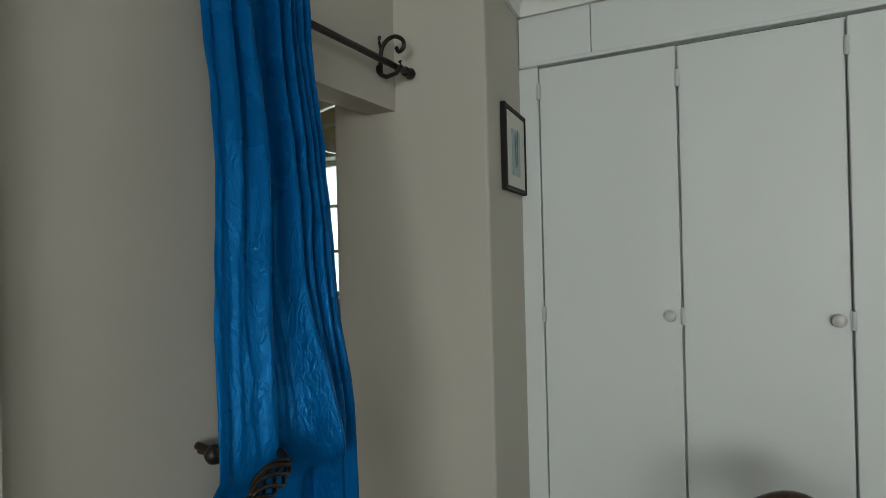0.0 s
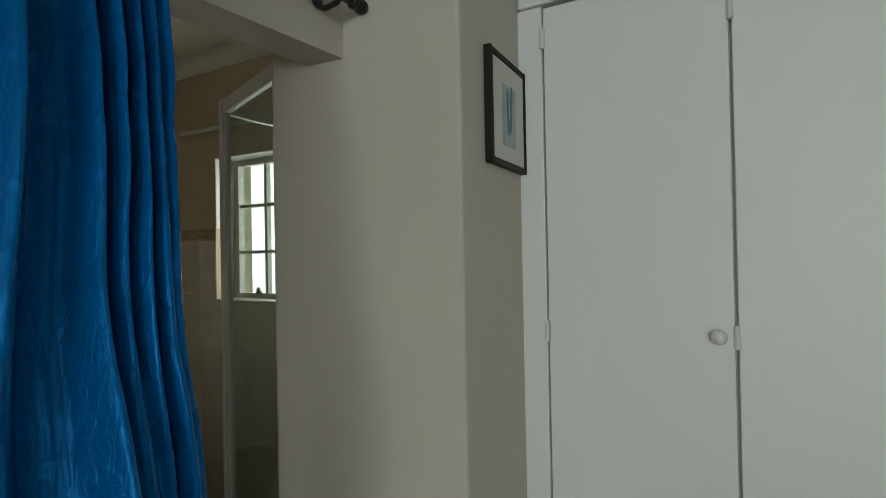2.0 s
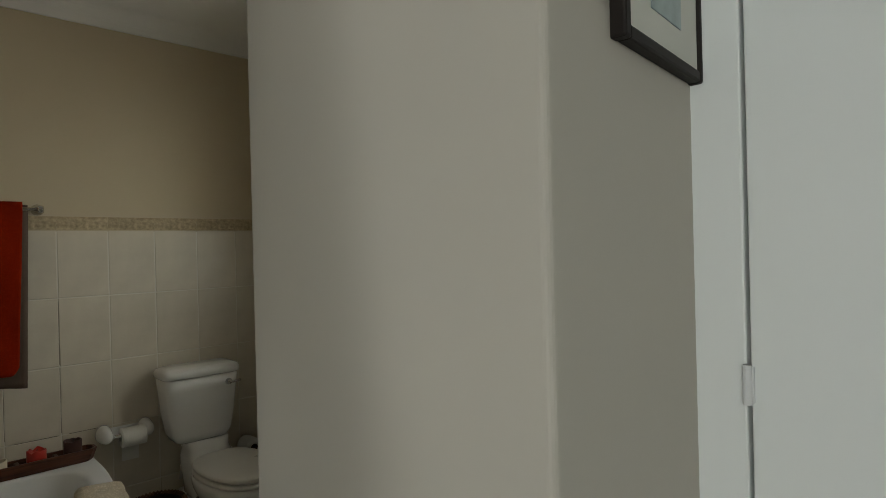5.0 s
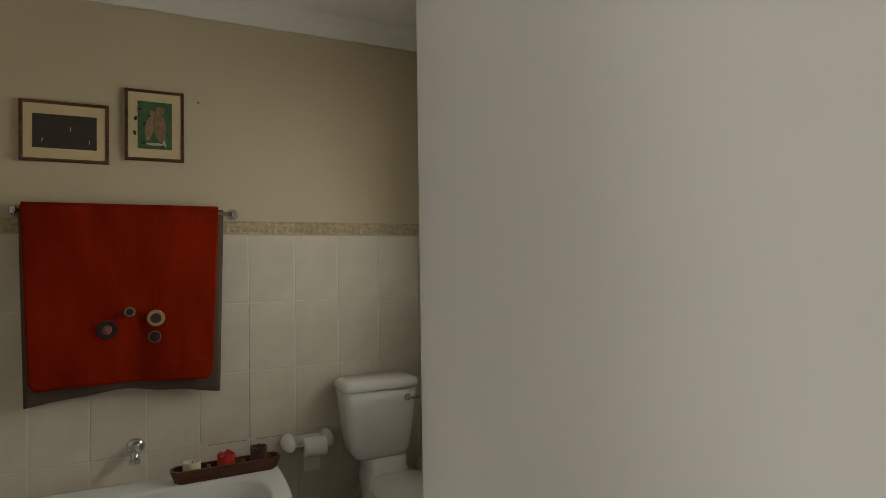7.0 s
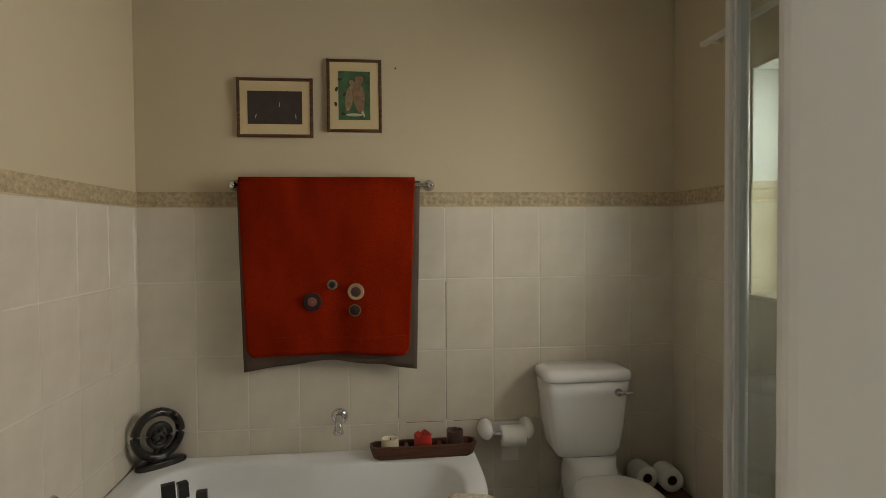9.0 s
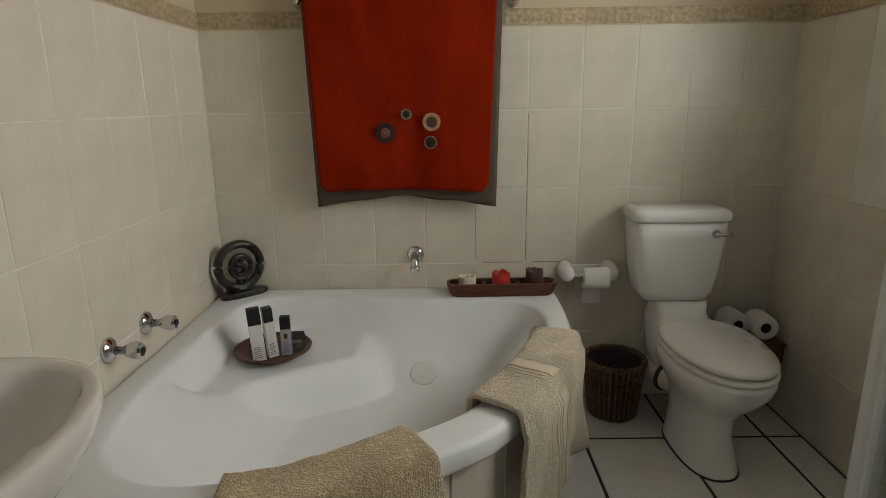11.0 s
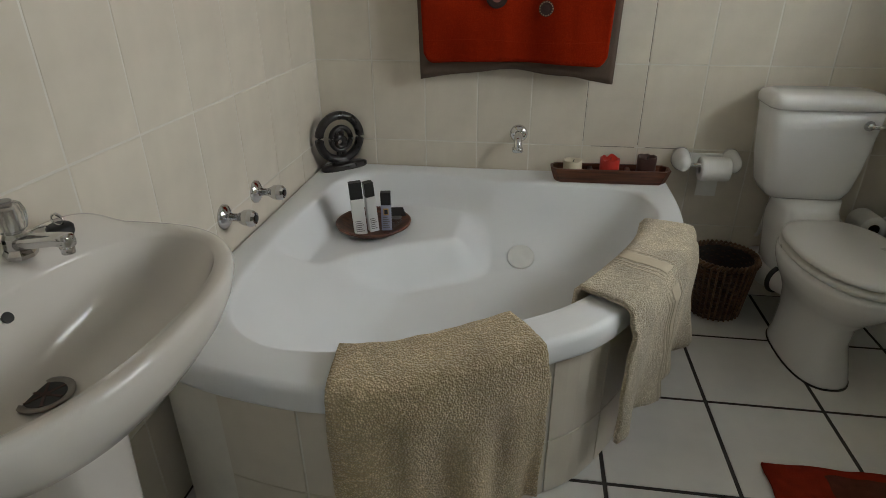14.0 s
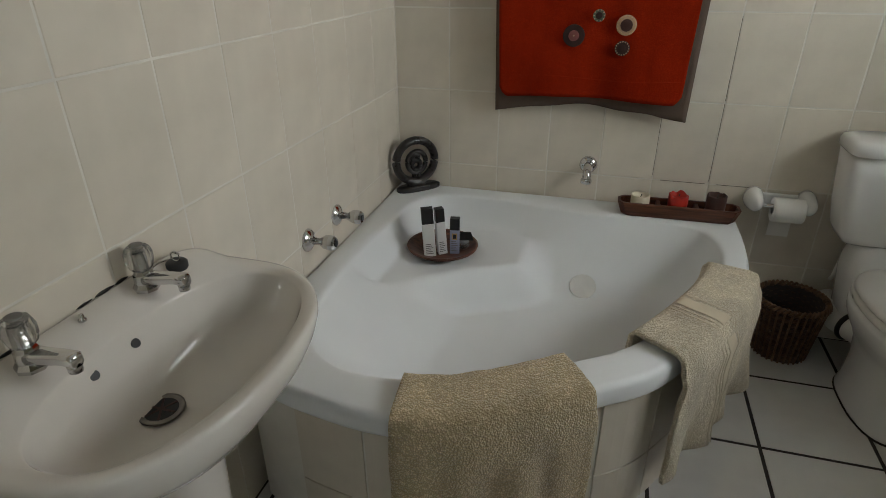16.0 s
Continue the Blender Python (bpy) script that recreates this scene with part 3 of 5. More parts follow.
part("seat", rbox((cx, cy - 0.21, 0.43), (cx + 0.43, cy + 0.21, 0.47), 0.012, 3), CHAIRWOOD, CHR)


# ---- pictures ----
def framed(name, label, w, h, bar, depth, wood_m, board_m, win, print_m, m, extra=None, group=""):
    """A framed picture facing -y, its back at y = 0, centred on m's origin; win: the print's x0, z0, x1, z1."""
    root = tagged(new(name), label, "picture", group)
    a, b = w / 2, h / 2
    part("frame", merge(rbox((-a, -depth, -b), (-a + bar, 0, b), 0.003), rbox((a - bar, -depth, -b), (a, 0, b), 0.003), rbox((-a + bar - 0.001, -depth + 0.001, b - bar), (a - bar + 0.001, -0.001, b - 0.0005), 0.003), rbox((-a + bar - 0.001, -depth + 0.001, -b + 0.0005), (a - bar + 0.001, -0.001, -b + bar), 0.003)), wood_m, root)
    part("mat_board", boxes(((-a + bar, -depth * 0.75, -b + bar), (a - bar, -0.002, b - bar))), board_m, root)
    part("print", boxes(((win[0], -depth * 0.75 - 0.0015, win[1]), (win[2], -depth * 0.75 + 0.001, win[3]))), print_m, root)
    if extra:
        extra(root, -depth * 0.75 - 0.003)
    root.matrix_world = m
    return root


def blob(cx_, cz_, rx_, rz_, y, seg=20, tilt=0.0, th=0.001):
    c, s = math.cos(tilt), math.sin(tilt)
    ring = [(rx_ * math.cos(t) * (1 + 0.10 * math.sin(3 * t)), rz_ * math.sin(t)) for t in (2 * math.pi * k / seg for k in range(seg))]
    return loft([[(cx_ + u * c - w * s, y + d, cz_ + u * s + w * c) for u, w in ring] for d in (0.0, th)])


def birds(root, y):
    part("bird", merge(blob(-0.020, -0.012, 0.016, 0.052, y, 20, -0.15), blob(-0.008, 0.048, 0.011, 0.016, y - 0.0004, 16, 0.5)), PRINTTAN, root)
    part("bird", merge(blob(0.018, -0.006, 0.024, 0.062, y - 0.001, 20, 0.12), blob(0.020, 0.062, 0.017, 0.018, y - 0.0014)), PRINTBROWN, root)
    part("branch", merge(blob(0.0, -0.078, 0.034, 0.006, y, 12), blob(0.03, -0.06, 0.006, 0.03, y, 12, 0.4)), PRINTPALE, root)
    part("foliage", merge(*[blob(-0.045 + 0.03 * math.sin(i * 2.3), -0.075 + 0.02 * i, 0.010, 0.006, y + 0.0002, 10, i * 0.9) for i in range(8)]), PRINTDARK, root)


def strokes(root, y):
    for i, (sx, sz) in enumerate(((-0.075, -0.035), (0.018, 0.012), (0.082, -0.036))):
        part("pale_stroke", blob(sx, sz, 0.0016, 0.010, y, 8, 0.2 * i - 0.3), PRINTPALE, root)


def figures(root, y):
    part("painted_mark", merge(blob(-0.012, 0.0, 0.006, 0.052, y, 14, 0.08), blob(0.010, 0.012, 0.007, 0.056, y, 14, -0.1)), PRINTTEAL, root)


framed("picture", "small landscape dark print in brown wooden frame", 0.300, 0.238, 0.013, 0.016, FRAMEWOOD, MATBOARD, (-0.107, -0.066, 0.107, 0.066), PRINTDARK, pose(0.545, -0.003, 1.903), strokes, "bathroom pictures")
framed("picture", "small upright green bird print in brown wooden frame", 0.222, 0.296, 0.013, 0.016, FRAMEWOOD, MATBOARD, (-0.064, -0.098, 0.064, 0.098), PRINTGREEN, pose(0.861, -0.003, 1.956), birds, "bathroom pictures")
framed("picture", "pale blue print in dark wooden frame beside the wardrobe", 0.246, 0.248, 0.015, 0.018, BLACKFRAME, MATWHITE, (-0.046, -0.074, 0.046, 0.062), PRINTBLUE, pose(1.343, -2.7192, 1.711, 0, 0, 6.1), figures)
thing("wall_nail", lathe([(0.002, 0), (0.004, 0.006), (0.001, 0.009)], 10, (1.029, 0.0005, 2.073), (0, -1, 0)), BLACKMETAL, "small nail in the beige bathroom wall", "nail")
thing("wall_nail", lathe([(0.002, 0), (0.004, 0.006), (0.001, 0.009)], 10, (1.235, -2.730, 1.806), (0.1, -1, 0)), BLACKMETAL, "small nail in the cream wall beside the picture", "nail")

# ---- curtain, rod, holdback ----
RY, RZ = -2.535, 1.905
ROD = empty("curtain_rod", "dark metal curtain rod with scroll brackets over the opening", "curtain rod")
part("pole", lathe([(0.0085, 0), (0.0085, 0.74)], 16, (0.31, RY, RZ), (1, 0, 0)), BLACKMETAL, ROD, "", True)
part("finial", lathe([(0.0085, 0.0), (0.013, 0.004), (0.013, 0.010), (0.009, 0.014), (0.012, 0.020), (0.016, 0.030), (0.013, 0.040), (0.004, 0.045)], 20, (1.035, RY, RZ), (1, 0, 0)), BLACKMETAL, ROD, "round dark finial", True)
for bx in (0.995, 0.34):
    part("bracket", merge(tube([(bx, RY + 0.05, RZ - 0.012), (bx, RY + 0.03, RZ - 0.022), (bx, RY, RZ - 0.017), (bx, RY - 0.016, RZ), (bx, RY - 0.012, RZ + 0.012)], 0.006, 8), tube(spline([(bx, RY + 0.048, RZ - 0.01), (bx, RY + 0.046, RZ + 0.045), (bx, RY + 0.030, RZ + 0.072), (bx, RY + 0.002, RZ + 0.080), (bx, RY - 0.022, RZ + 0.066), (bx, RY - 0.024, RZ + 0.046), (bx, RY - 0.010, RZ + 0.038), (bx, RY - 0.002, RZ + 0.050)], 5), 0.0058, 8), tube(spline([(bx, RY + 0.044, RZ + 0.05), (bx, RY + 0.051, RZ + 0.075), (bx, RY + 0.048, RZ + 0.090)], 4), 0.004, 8), lathe([(0.014, 0), (0.014, 0.004)], 14, (bx, RY + 0.054, RZ + 0.0), (0, -1, 0))), BLACKMETAL, ROD, "curled iron bracket", True)


def curtain_mesh():
    nu, nv, top = 190, 100, 1.955
    # folds: place across the cloth, half width, height, drift towards the hem
    folds = ((0.03, 0.050, 0.026, -0.01), (0.135, 0.055, 0.040, 0.00), (0.280, 0.060, 0.050, -0.030), (0.600, 0.042, 0.050, 0.01), (0.705, 0.034, 0.040, 0.045), (0.790, 0.030, 0.034, 0.035), (0.880, 0.034, 0.040, 0.02), (0.970, 0.030, 0.030, 0.0))
    rings = []
    for j in range(nv + 1):
        z = top - (top - 0.06) * j / nv
        low = sm(1.75, 1.0, z)
        right = 0.606 - 0.024 * sm(1.75, 1.35, z) + 0.010 * sm(1.30, 1.0, z) - 0.02 * sm(0.9, 0.4, z)
        left = 0.343 - 0.004 * sm(1.75, 1.42, z) - 0.046 * sm(1.60, 1.08, z) + 0.02 * sm(0.95, 0.6, z)
        row = []
        for i in range(nu + 1):
            u = i / nu
            h = 0.0
            for k, (c, w, a, dr) in enumerate(folds):
                c_ = c + dr * low + 0.008 * math.sin(3.1 * z + 1.7 * k)
                w_ = w * (1 + 0.30 * low) * (1 + 0.12 * math.sin(4.3 * z + k))
                d = abs(u - c_) / w_
                h += a * (1 + 0.18 * math.sin(2.7 * z + 2.1 * k)) * math.exp(-d ** 2.4)
            # smooth bulge of slack cloth above the tie
            h += 0.045 * math.exp(-((u - 0.60) / 0.15) ** 2) * sm(1.42, 1.06, z)
            hold = math.exp(-((z - 0.985) / 0.080) ** 6) * sm(0.86, 0.76, u)
            h += 0.003 * noise.noise((u * 18, z * 2.6, 0.0)) + 0.0030 * noise.noise((u * 34, z * 15, 3.0))
            x = left + (right - left) * u + 0.004 * noise.noise((u * 5, z * 5, 9.0))
            y = RY - 0.016 - 0.050 * sm(1.78, 1.35, z) * (0.35 + 0.65 * u) - 0.022 * sm(1.93, 1.60, z) - 0.034 * sm(1.45, 1.10, z) - h
            row.append((x, y + (max(y, -2.605 + 0.25 * (y + 2.605)) - y) * hold, z))
        rings.append(row)
    return loft(rings, False, False, False)


CU = empty("curtain", "bright blue crinkled satin curtain tied back at one side", "curtain")
cloth = part("cloth", curtain_mesh(), BLUE, CU, "", True)
so = cloth.modifiers.new("thickness", "SOLIDIFY")
so.thickness = 0.0015

HB = empty("curtain_holdback", "bronze twisted cage holdback on a dark wall knob", "holdback")
part("wall_knob", lathe([(0.006, 0.0), (0.006, 0.025), (0.014, 0.030), (0.0175, 0.040), (0.015, 0.050), (0.004, 0.054)], 20, (0.399, -2.481, 1.078), (-0.1, -1, 0)), BLACKMETAL, HB, "round black wall knob", True)
part("arm", tube(spline([(0.390, -2.485, 1.09), (0.390, -2.56, 1.085), (0.380, -2.67, 1.114), (0.357, -2.722, 1.106)], 6), 0.007, 10), BRONZE, HB, "", True)
A0, A1 = Vector((0.357, -2.722, 1.106)), Vector((0.257, -2.735, 1.080))
ax = (A1 - A0).normalized()
for k in range(6):
    pts = []
    q = ax.to_track_quat("Z", "Y")
    for i in range(15):
        t = i / 14
        r = 0.019 * math.sin(math.pi * (0.06 + 0.90 * t)) ** 0.8
        a = 2 * math.pi * (k / 6 + 0.55 * t)
        pts.append(A0 + ax * (0.086 * t) + q @ Vector((r * math.cos(a), r * math.sin(a), 0)))
    part("twisted_wire", tube(pts, 0.0032, 6), BRONZE, HB, "", True)
part("tip", lathe([(0.006, -0.008), (0.005, 0.0), (0.010, 0.008), (0.011, 0.015), (0.006, 0.022), (0.001, 0.024)], 16, A0 + ax * 0.086, ax), BRONZE, HB, "", True)


# ---- bath ----
def ray_radius(poly, c, a):
    """Distance from c along angle a to a closed outline."""
    d, best = Vector((math.cos(a), math.sin(a))), 0.0
    n = len(poly)
    for i in range(n):
        p, q = poly[i], poly[(i + 1) % n]
        e = q - p
        den = d.x * e.y - d.y * e.x
        if abs(den) < 1e-9:
            continue
        w = p - c
        t = (w.x * e.y - w.y * e.x) / den
        s = (w.x * d.y - w.y * d.x) / den
        if -1e-6 <= s <= 1 + 1e-6 and t > best:
            best = t
    return best


BC = Vector((0.62, -0.62))
front = spline([Vector(p) for p in ((1.338, -0.02), (1.338, -0.30), (1.315, -0.50), (1.25, -0.72), (1.05, -1.05), (0.885, -1.185), (0.66, -1.335), (0.46, -1.392), (0.24, -1.372), (0.08, -1.325), (0.003, -1.29))], 8)
OUTER = [Vector((0.003, -0.003)), Vector((1.330, -0.003))] + front
INNER = spline([Vector(p) for p in ((0.115, -0.40), (0.135, -0.22), (0.23, -0.115), (0.46, -0.100), (0.75, -0.155), (1.03, -0.165), (1.19, -0.20), (1.245, -0.33), (1.225, -0.52), (1.15, -0.71), (0.975, -0.965), (0.82, -1.09), (0.60, -1.215), (0.42, -1.262), (0.28, -1.255), (0.17, -1.17), (0.115, -1.02), (0.095, -0.70))], 8, True)
NB = 256
ANG = [2 * math.pi * k / NB for k in range(NB)]
RO, RI = [ray_radius(OUTER, BC, a) for a in ANG], [ray_radius(INNER, BC, a) for a in ANG]
RIM = 0.500


def ramp(a, b, x):
    """A straight ramp from 0 to 1 with short rounded ends."""
    t = max(0.0, min(1.0, (x - a) / (b - a)))
    return t - 0.75 * math.sin(2 * math.pi * t) / (2 * math.pi)


def bed(x, y, dist=1.0):
    """Height of the moulded bath: steep sided well, a sloped back, and a seat sunk into its corner."""
    top = RIM - 0.014
    back = sm(0.62, 0.22, x)
    run = 0.27 + 0.19 * back
    t = max(0.0, 1.0 - max(0.0, dist) / run)
    edge = 0.522 * x - 0.853 * y + 0.020 * math.sin(math.pi * min(1.0, max(0.0, x / 0.66)))
    low = 0.235 - 0.085 * sm(0.80, 1.15, edge)
    well = low + (top - low) * t ** (2.5 - 0.7 * back)
    u = max(0.0, 1.0 - max(0.0, dist) / 0.060)
    seat = 0.378 + (top - 0.378) * u ** 2.2
    inside = (1.0 - ramp(0.655, 0.740, edge)) * (1.0 - sm(0.580, 0.720, x))
    return well + (seat - well) * inside


def bath_rings():
    def ring(f, zf):
        return [(BC.x + f(k) * math.cos(a), BC.y + f(k) * math.sin(a), zf(k)) for k, a in enumerate(ANG)]
    out = [ring(lambda k: RO[k] - 0.030, lambda k: RIM - 0.062), ring(lambda k: RO[k] - 0.004, lambda k: RIM - 0.062), ring(lambda k: RO[k], lambda k: RIM - 0.054), ring(lambda k: RO[k], lambda k: RIM - 0.018), ring(lambda k: RO[k] - 0.006, lambda k: RIM - 0.005), ring(lambda k: RO[k] - 0.018, lambda k: RIM), ring(lambda k: RI[k] + 0.024, lambda k: RIM), ring(lambda k: RI[k] + 0.014, lambda k: RIM - 0.0015), ring(lambda k: RI[k] + 0.006, lambda k: RIM - 0.005), ring(lambda k: RI[k] + 0.002, lambda k: RIM - 0.009)]
    steps = [0.0, 0.008, 0.018, 0.03, 0.042, 0.055, 0.07, 0.085, 0.10] + [0.10 + 0.011 * k for k in range(1, 80)] + [0.98]
    for s in steps:
        row = []
        for k, a in enumerate(ANG):
            r = RI[k] * (1 - s)
            x, y = BC.x + r * math.cos(a), BC.y + r * math.sin(a)
            d = RI[k] * s
            row.append((x, y, bed(x, y, d)))
        out.append(row)
    return out


BATH = empty("bathtub", "white corner bathtub with a tiled front panel", "bathtub")
part("shell", loft(bath_rings(), False, True), ACRYLIC, BATH, "white acrylic tub with moulded corner seat", True)
PIN = []
for k, a in enumerate(ANG):
    r = RO[k] - 0.034
    PIN.append((BC.x + r * math.cos(a), BC.y + r * math.sin(a)))
part("panel_base", loft([[(x, y, z) for x, y in PIN] for z in (-0.002, RIM - 0.062)], False, False), GROUT, BATH, "grouted base under the rim")
part("waste", lathe([(0.030, 0), (0.030, 0.003), (0.012, 0.004), (0.010, 0.002)], 24, (0.86, -0.80, bed(0.86, -0.80) + 0.001)), CHROME, BATH, "chrome waste", True)
# thin pale beige disc laid on the sloped side of the well
PALEDISC = mat("pale_disc", (0.76, 0.76, 0.73), 0.35, 0, 0.08, 20, 60, 0.02)
ox, oy = 0.82, -0.310
oz, oa, ob_ = bed(ox, oy, -oy - 0.158), bed(ox, oy - 0.02, -oy - 0.138), bed(ox, oy + 0.02, -oy - 0.178)
part("pale_disc", lathe([(0.050, -0.004), (0.049, 0.0), (0.044, 0.001), (0.001, 0.0015)], 32, (ox, oy, oz), (0, (oa - ob_) / 0.04, 1.0)), PALEDISC, BATH, "pale beige round disc on the side of the well", True)
# tiles on the front panel follow the curve
fl = front[:]
acc = 0.0
for p, q in zip(fl, fl[1:]):
    acc += (q - p).length
total = acc


def along(s):
    acc_ = 0.0
    for p, q in zip(fl, fl[1:]):
        L = (q - p).length
        if acc_ + L >= s:
            t = (s - acc_) / L
            d = (q - p).normalized()
            return p + (q - p) * t, Vector((d.y, -d.x))
        acc_ += L
    d = (fl[-1] - fl[-2]).normalized()
    return fl[-1], Vector((d.y, -d.x))


def panel_tile(s0, s1, z0, z1):
    n = 5
    cols = [s0 + (s1 - s0) * i / n for i in range(n + 1)]
    def pt(s, off, z):
        p, nn = along(s)
        c = (BC - p).normalized()
        if nn.dot(c) > 0:
            nn = -nn
        return (p.x + nn.x * off, p.y + nn.y * off, z)
    e = 0.0015
    ring_in = [pt(s, -0.0315, z0) for s in cols] + [pt(s, -0.0315, z1) for s in cols[::-1]]
    c2 = [min(max(s, s0 + e), s1 - e) for s in cols]
    ring_out = [pt(s, -0.0285, z0 + e) for s in c2] + [pt(s, -0.0285, z1 - e) for s in c2[::-1]]
    bm = bmesh.new()
    a, b = [bm.verts.new(p) for p in ring_in], [bm.verts.new(p) for p in ring_out]
    m = len(a)
    for i in range(m):
        bm.faces.new((a[i], a[(i + 1) % m], b[(i + 1) % m], b[i]))
    for i in range(n):
        bm.faces.new((b[i], b[i + 1], b[m - 2 - i], b[m - 1 - i]))
    return bm


s = 0.055
while s + 0.2 < total:
    for z0, z1 in ((0.004, 0.178), (0.181, RIM - 0.066)):
        part("tile", panel_tile(s + 0.0015, s + 0.1985, z0, z1), TILE, BATH)
    s += 0.2015

for k, (f0, f1) in enumerate(((0.60, 0.615), (0.635, 0.70), (0.71, 0.735), (0.76, 0.80), (0.82, 0.93), (0.30, 0.33), (0.36, 0.37))):
    pts = []
    for i in range(9):
        p, nn = along(total * (f0 + (f1 - f0) * i / 8))
        if nn.dot((BC - p).normalized()) > 0:
            nn = -nn
        pts.append((p.x - nn.x * 0.026, p.y - nn.y * 0.026, RIM - 0.0640 + 0.0006 * math.sin(i * 2.1 + k)))
    part("stained_joint", tube(pts, 0.0022, 6), MOULD, BATH, "dark stained joint under the rim")

# chrome taps and spout of the bath
for yy in (-0.640, -0.842):
    T = empty("bath_tap", "chrome wall tap with a faceted clear knob", "tap", "bath taps")
    part("flange", lathe([(0.036, 0.0), (0.036, 0.004), (0.031, 0.010), (0.020, 0.016), (0.013, 0.020)], 28, (0.0, yy, 0.602), (1, 0, 0)), CHROME, T, "", True)
    part("stem", lathe([(0.012, 0.018), (0.011, 0.045), (0.016, 0.050)], 20, (0.0, yy, 0.602), (1, 0, 0)), CHROME, T, "", True)
    part("knob", lathe([(0.014, 0.046), (0.022, 0.060), (0.024, 0.075), (0.022, 0.088), (0.017, 0.094), (0.003, 0.095)], 10, (0.0, yy, 0.602), (1, 0, 0)), CHROME, T, "faceted chrome knob")
    part("cap", lathe([(0.010, 0.094), (0.010, 0.0965), (0.002, 0.097)], 16, (0.0, yy, 0.602), (1, 0, 0)), BOXBLACK, T, "dark cap")
SPT = empty("bath_spout", "chrome bath spout on the tiled wall", "spout")
part("flange", lathe([(0.034, 0.0), (0.034, 0.004), (0.028, 0.012), (0.016, 0.018)], 28, (0.785, -0.0, 0.640), (0, -1, 0)), CHROME, SPT, "", True)
part("nozzle", tube(spline([(0.785, -0.01, 0.640), (0.785, -0.042, 0.637), (0.785, -0.066, 0.624), (0.785, -0.076, 0.600)], 6), 0.016, 16), CHROME, SPT, "", True)
part("collar", lathe([(0.019, 0), (0.021, 0.006), (0.021, 0.016), (0.017, 0.020)], 20, (0.785, -0.0765, 0.607), (0, -0.15, -1)), CHROME, SPT, "", True)

# ---- towels on the bath ----
def drape(s0, s1, zin, zout0, zout1, seed, flare=0.0, nu=54, u0=0.0, u1=1.0, lift=0.0):
    """A towel laid over the bath rim between two stations of its front curve; outer hem from zout0 to zout1."""
    rings = []
    rim_in = 0.115
    for i in range(nu + 1):
        u = u0 + (u1 - u0) * i / nu
        s_ = s0 + (s1 - s0) * u
        p, nn = along(s_)
        if nn.dot((BC - p).normalized()) > 0:
            nn = -nn
        zo = zout0 + (zout1 - zout0) * u
        wob = lambda t, k: noise.noise((u * 7 + seed, t * 3.0, k))
        prof = []
        # inside hem up to the rim, over it, then down the panel
        for t in (0.0, 0.5, 1.0):
            prof.append((-rim_in - 0.012 + 0.004 * t, zin + (RIM - zin) * t + (0.004 if t == 1 else 0), 0.3))
        for t in (0.0, 0.12, 0.28, 0.45, 0.62, 0.8, 0.92):
            prof.append((-rim_in + (rim_in + 0.004) * t, RIM + 0.014 + 0.004 * wob(t, 1.0), 0.3))
        prof += [(0.012, RIM + 0.008, 0.4), (0.019, RIM - 0.006, 0.5), (0.022, RIM - 0.025, 0.6)]
        n = 16
        for k in range(1, n + 1):
            t = k / n
            fold = 0.013 * math.sin(u * 15 + seed + 0.8 * t) + 0.010 * math.sin(u * 27 + 2 * seed)
            off = 0.021 - 0.004 * sm(0, 0.3, t) + (fold * t + 0.010 * wob(t, 2.0)) * (0.35 + 0.9 * t) + 0.012
            prof.append((max(off, 0.006), RIM - 0.03 - (RIM - 0.03 - zo) * t + 0.010 * t * wob(0.5, 5.0), t))
        row = []
        tan = Vector((-nn.y, nn.x))
        for off, z, t in prof:
            sh = flare * (0.5 - u) * max(0.0, (RIM - z)) * (1 if off > 0 else 0)
            if lift:
                off, z = (off + lift, z) if off > 0.02 else (off, z + lift)
            q = p + nn * off + tan * (sh + 0.006 * wob(z * 4, 8.0))
            row.append((q.x, q.y, z))
        rings.append(row)
    return loft(rings, False, False, False)


def thick(ob, t):
    md = ob.modifiers.new("thickness", "SOLIDIFY")
    md.thickness, md.offset = t, 1.0
    return ob


def station(x, y):
    best, acc_ = (9, 0), 0.0
    for p, q in zip(fl, fl[1:]):
        m = (p + q) / 2
        d = (m - Vector((x, y))).length
        if d < best[0]:
            best = (d, acc_ + (q - p).length / 2)
        acc_ += (q - p).length
    return best[1]


S1, S2 = station(0.88, -1.195), station(0.48, -1.398)
T1 = empty("bath_towel", "beige terry towel draped over the bath rim", "towel", "beige towels")
thick(part("terry_cloth", drape(S1, S2, 0.42, 0.10, 0.06, 1.7), BEIGETOWEL, T1, "", True), 0.010)
S3, S4 = station(1.315, -0.55), station(1.06, -1.05)
T2 = empty("bath_towel", "folded beige towel with woven band hanging over the rim", "towel", "beige towels")
thick(part("terry_cloth", drape(S3, S4, 0.44, 0.190, 0.140, 4.3, 0.10), PALETOWEL, T2, "", True), 0.012)


for a_, b_ in ((0.505, 0.515), (0.535, 0.625), (0.645, 0.655), (0.675, 0.685)):
    thick(part("woven_band", drape(S3, S4, 0.45, 0.193, 0.143, 4.3, 0.10, 6, a_, b_, 0.0128), BANDTOWEL, T2, "pale woven band", True), 0.0012)

# ---- red towel on its bar ----
TB = empty("towel_bar", "chrome towel bar on the bathroom wall", "towel bar")
part("bar", lathe([(0.008, 0), (0.008, 0.78)], 16, (0.385, -0.072, 1.590), (1, 0, 0)), CHROME, TB, "", True)
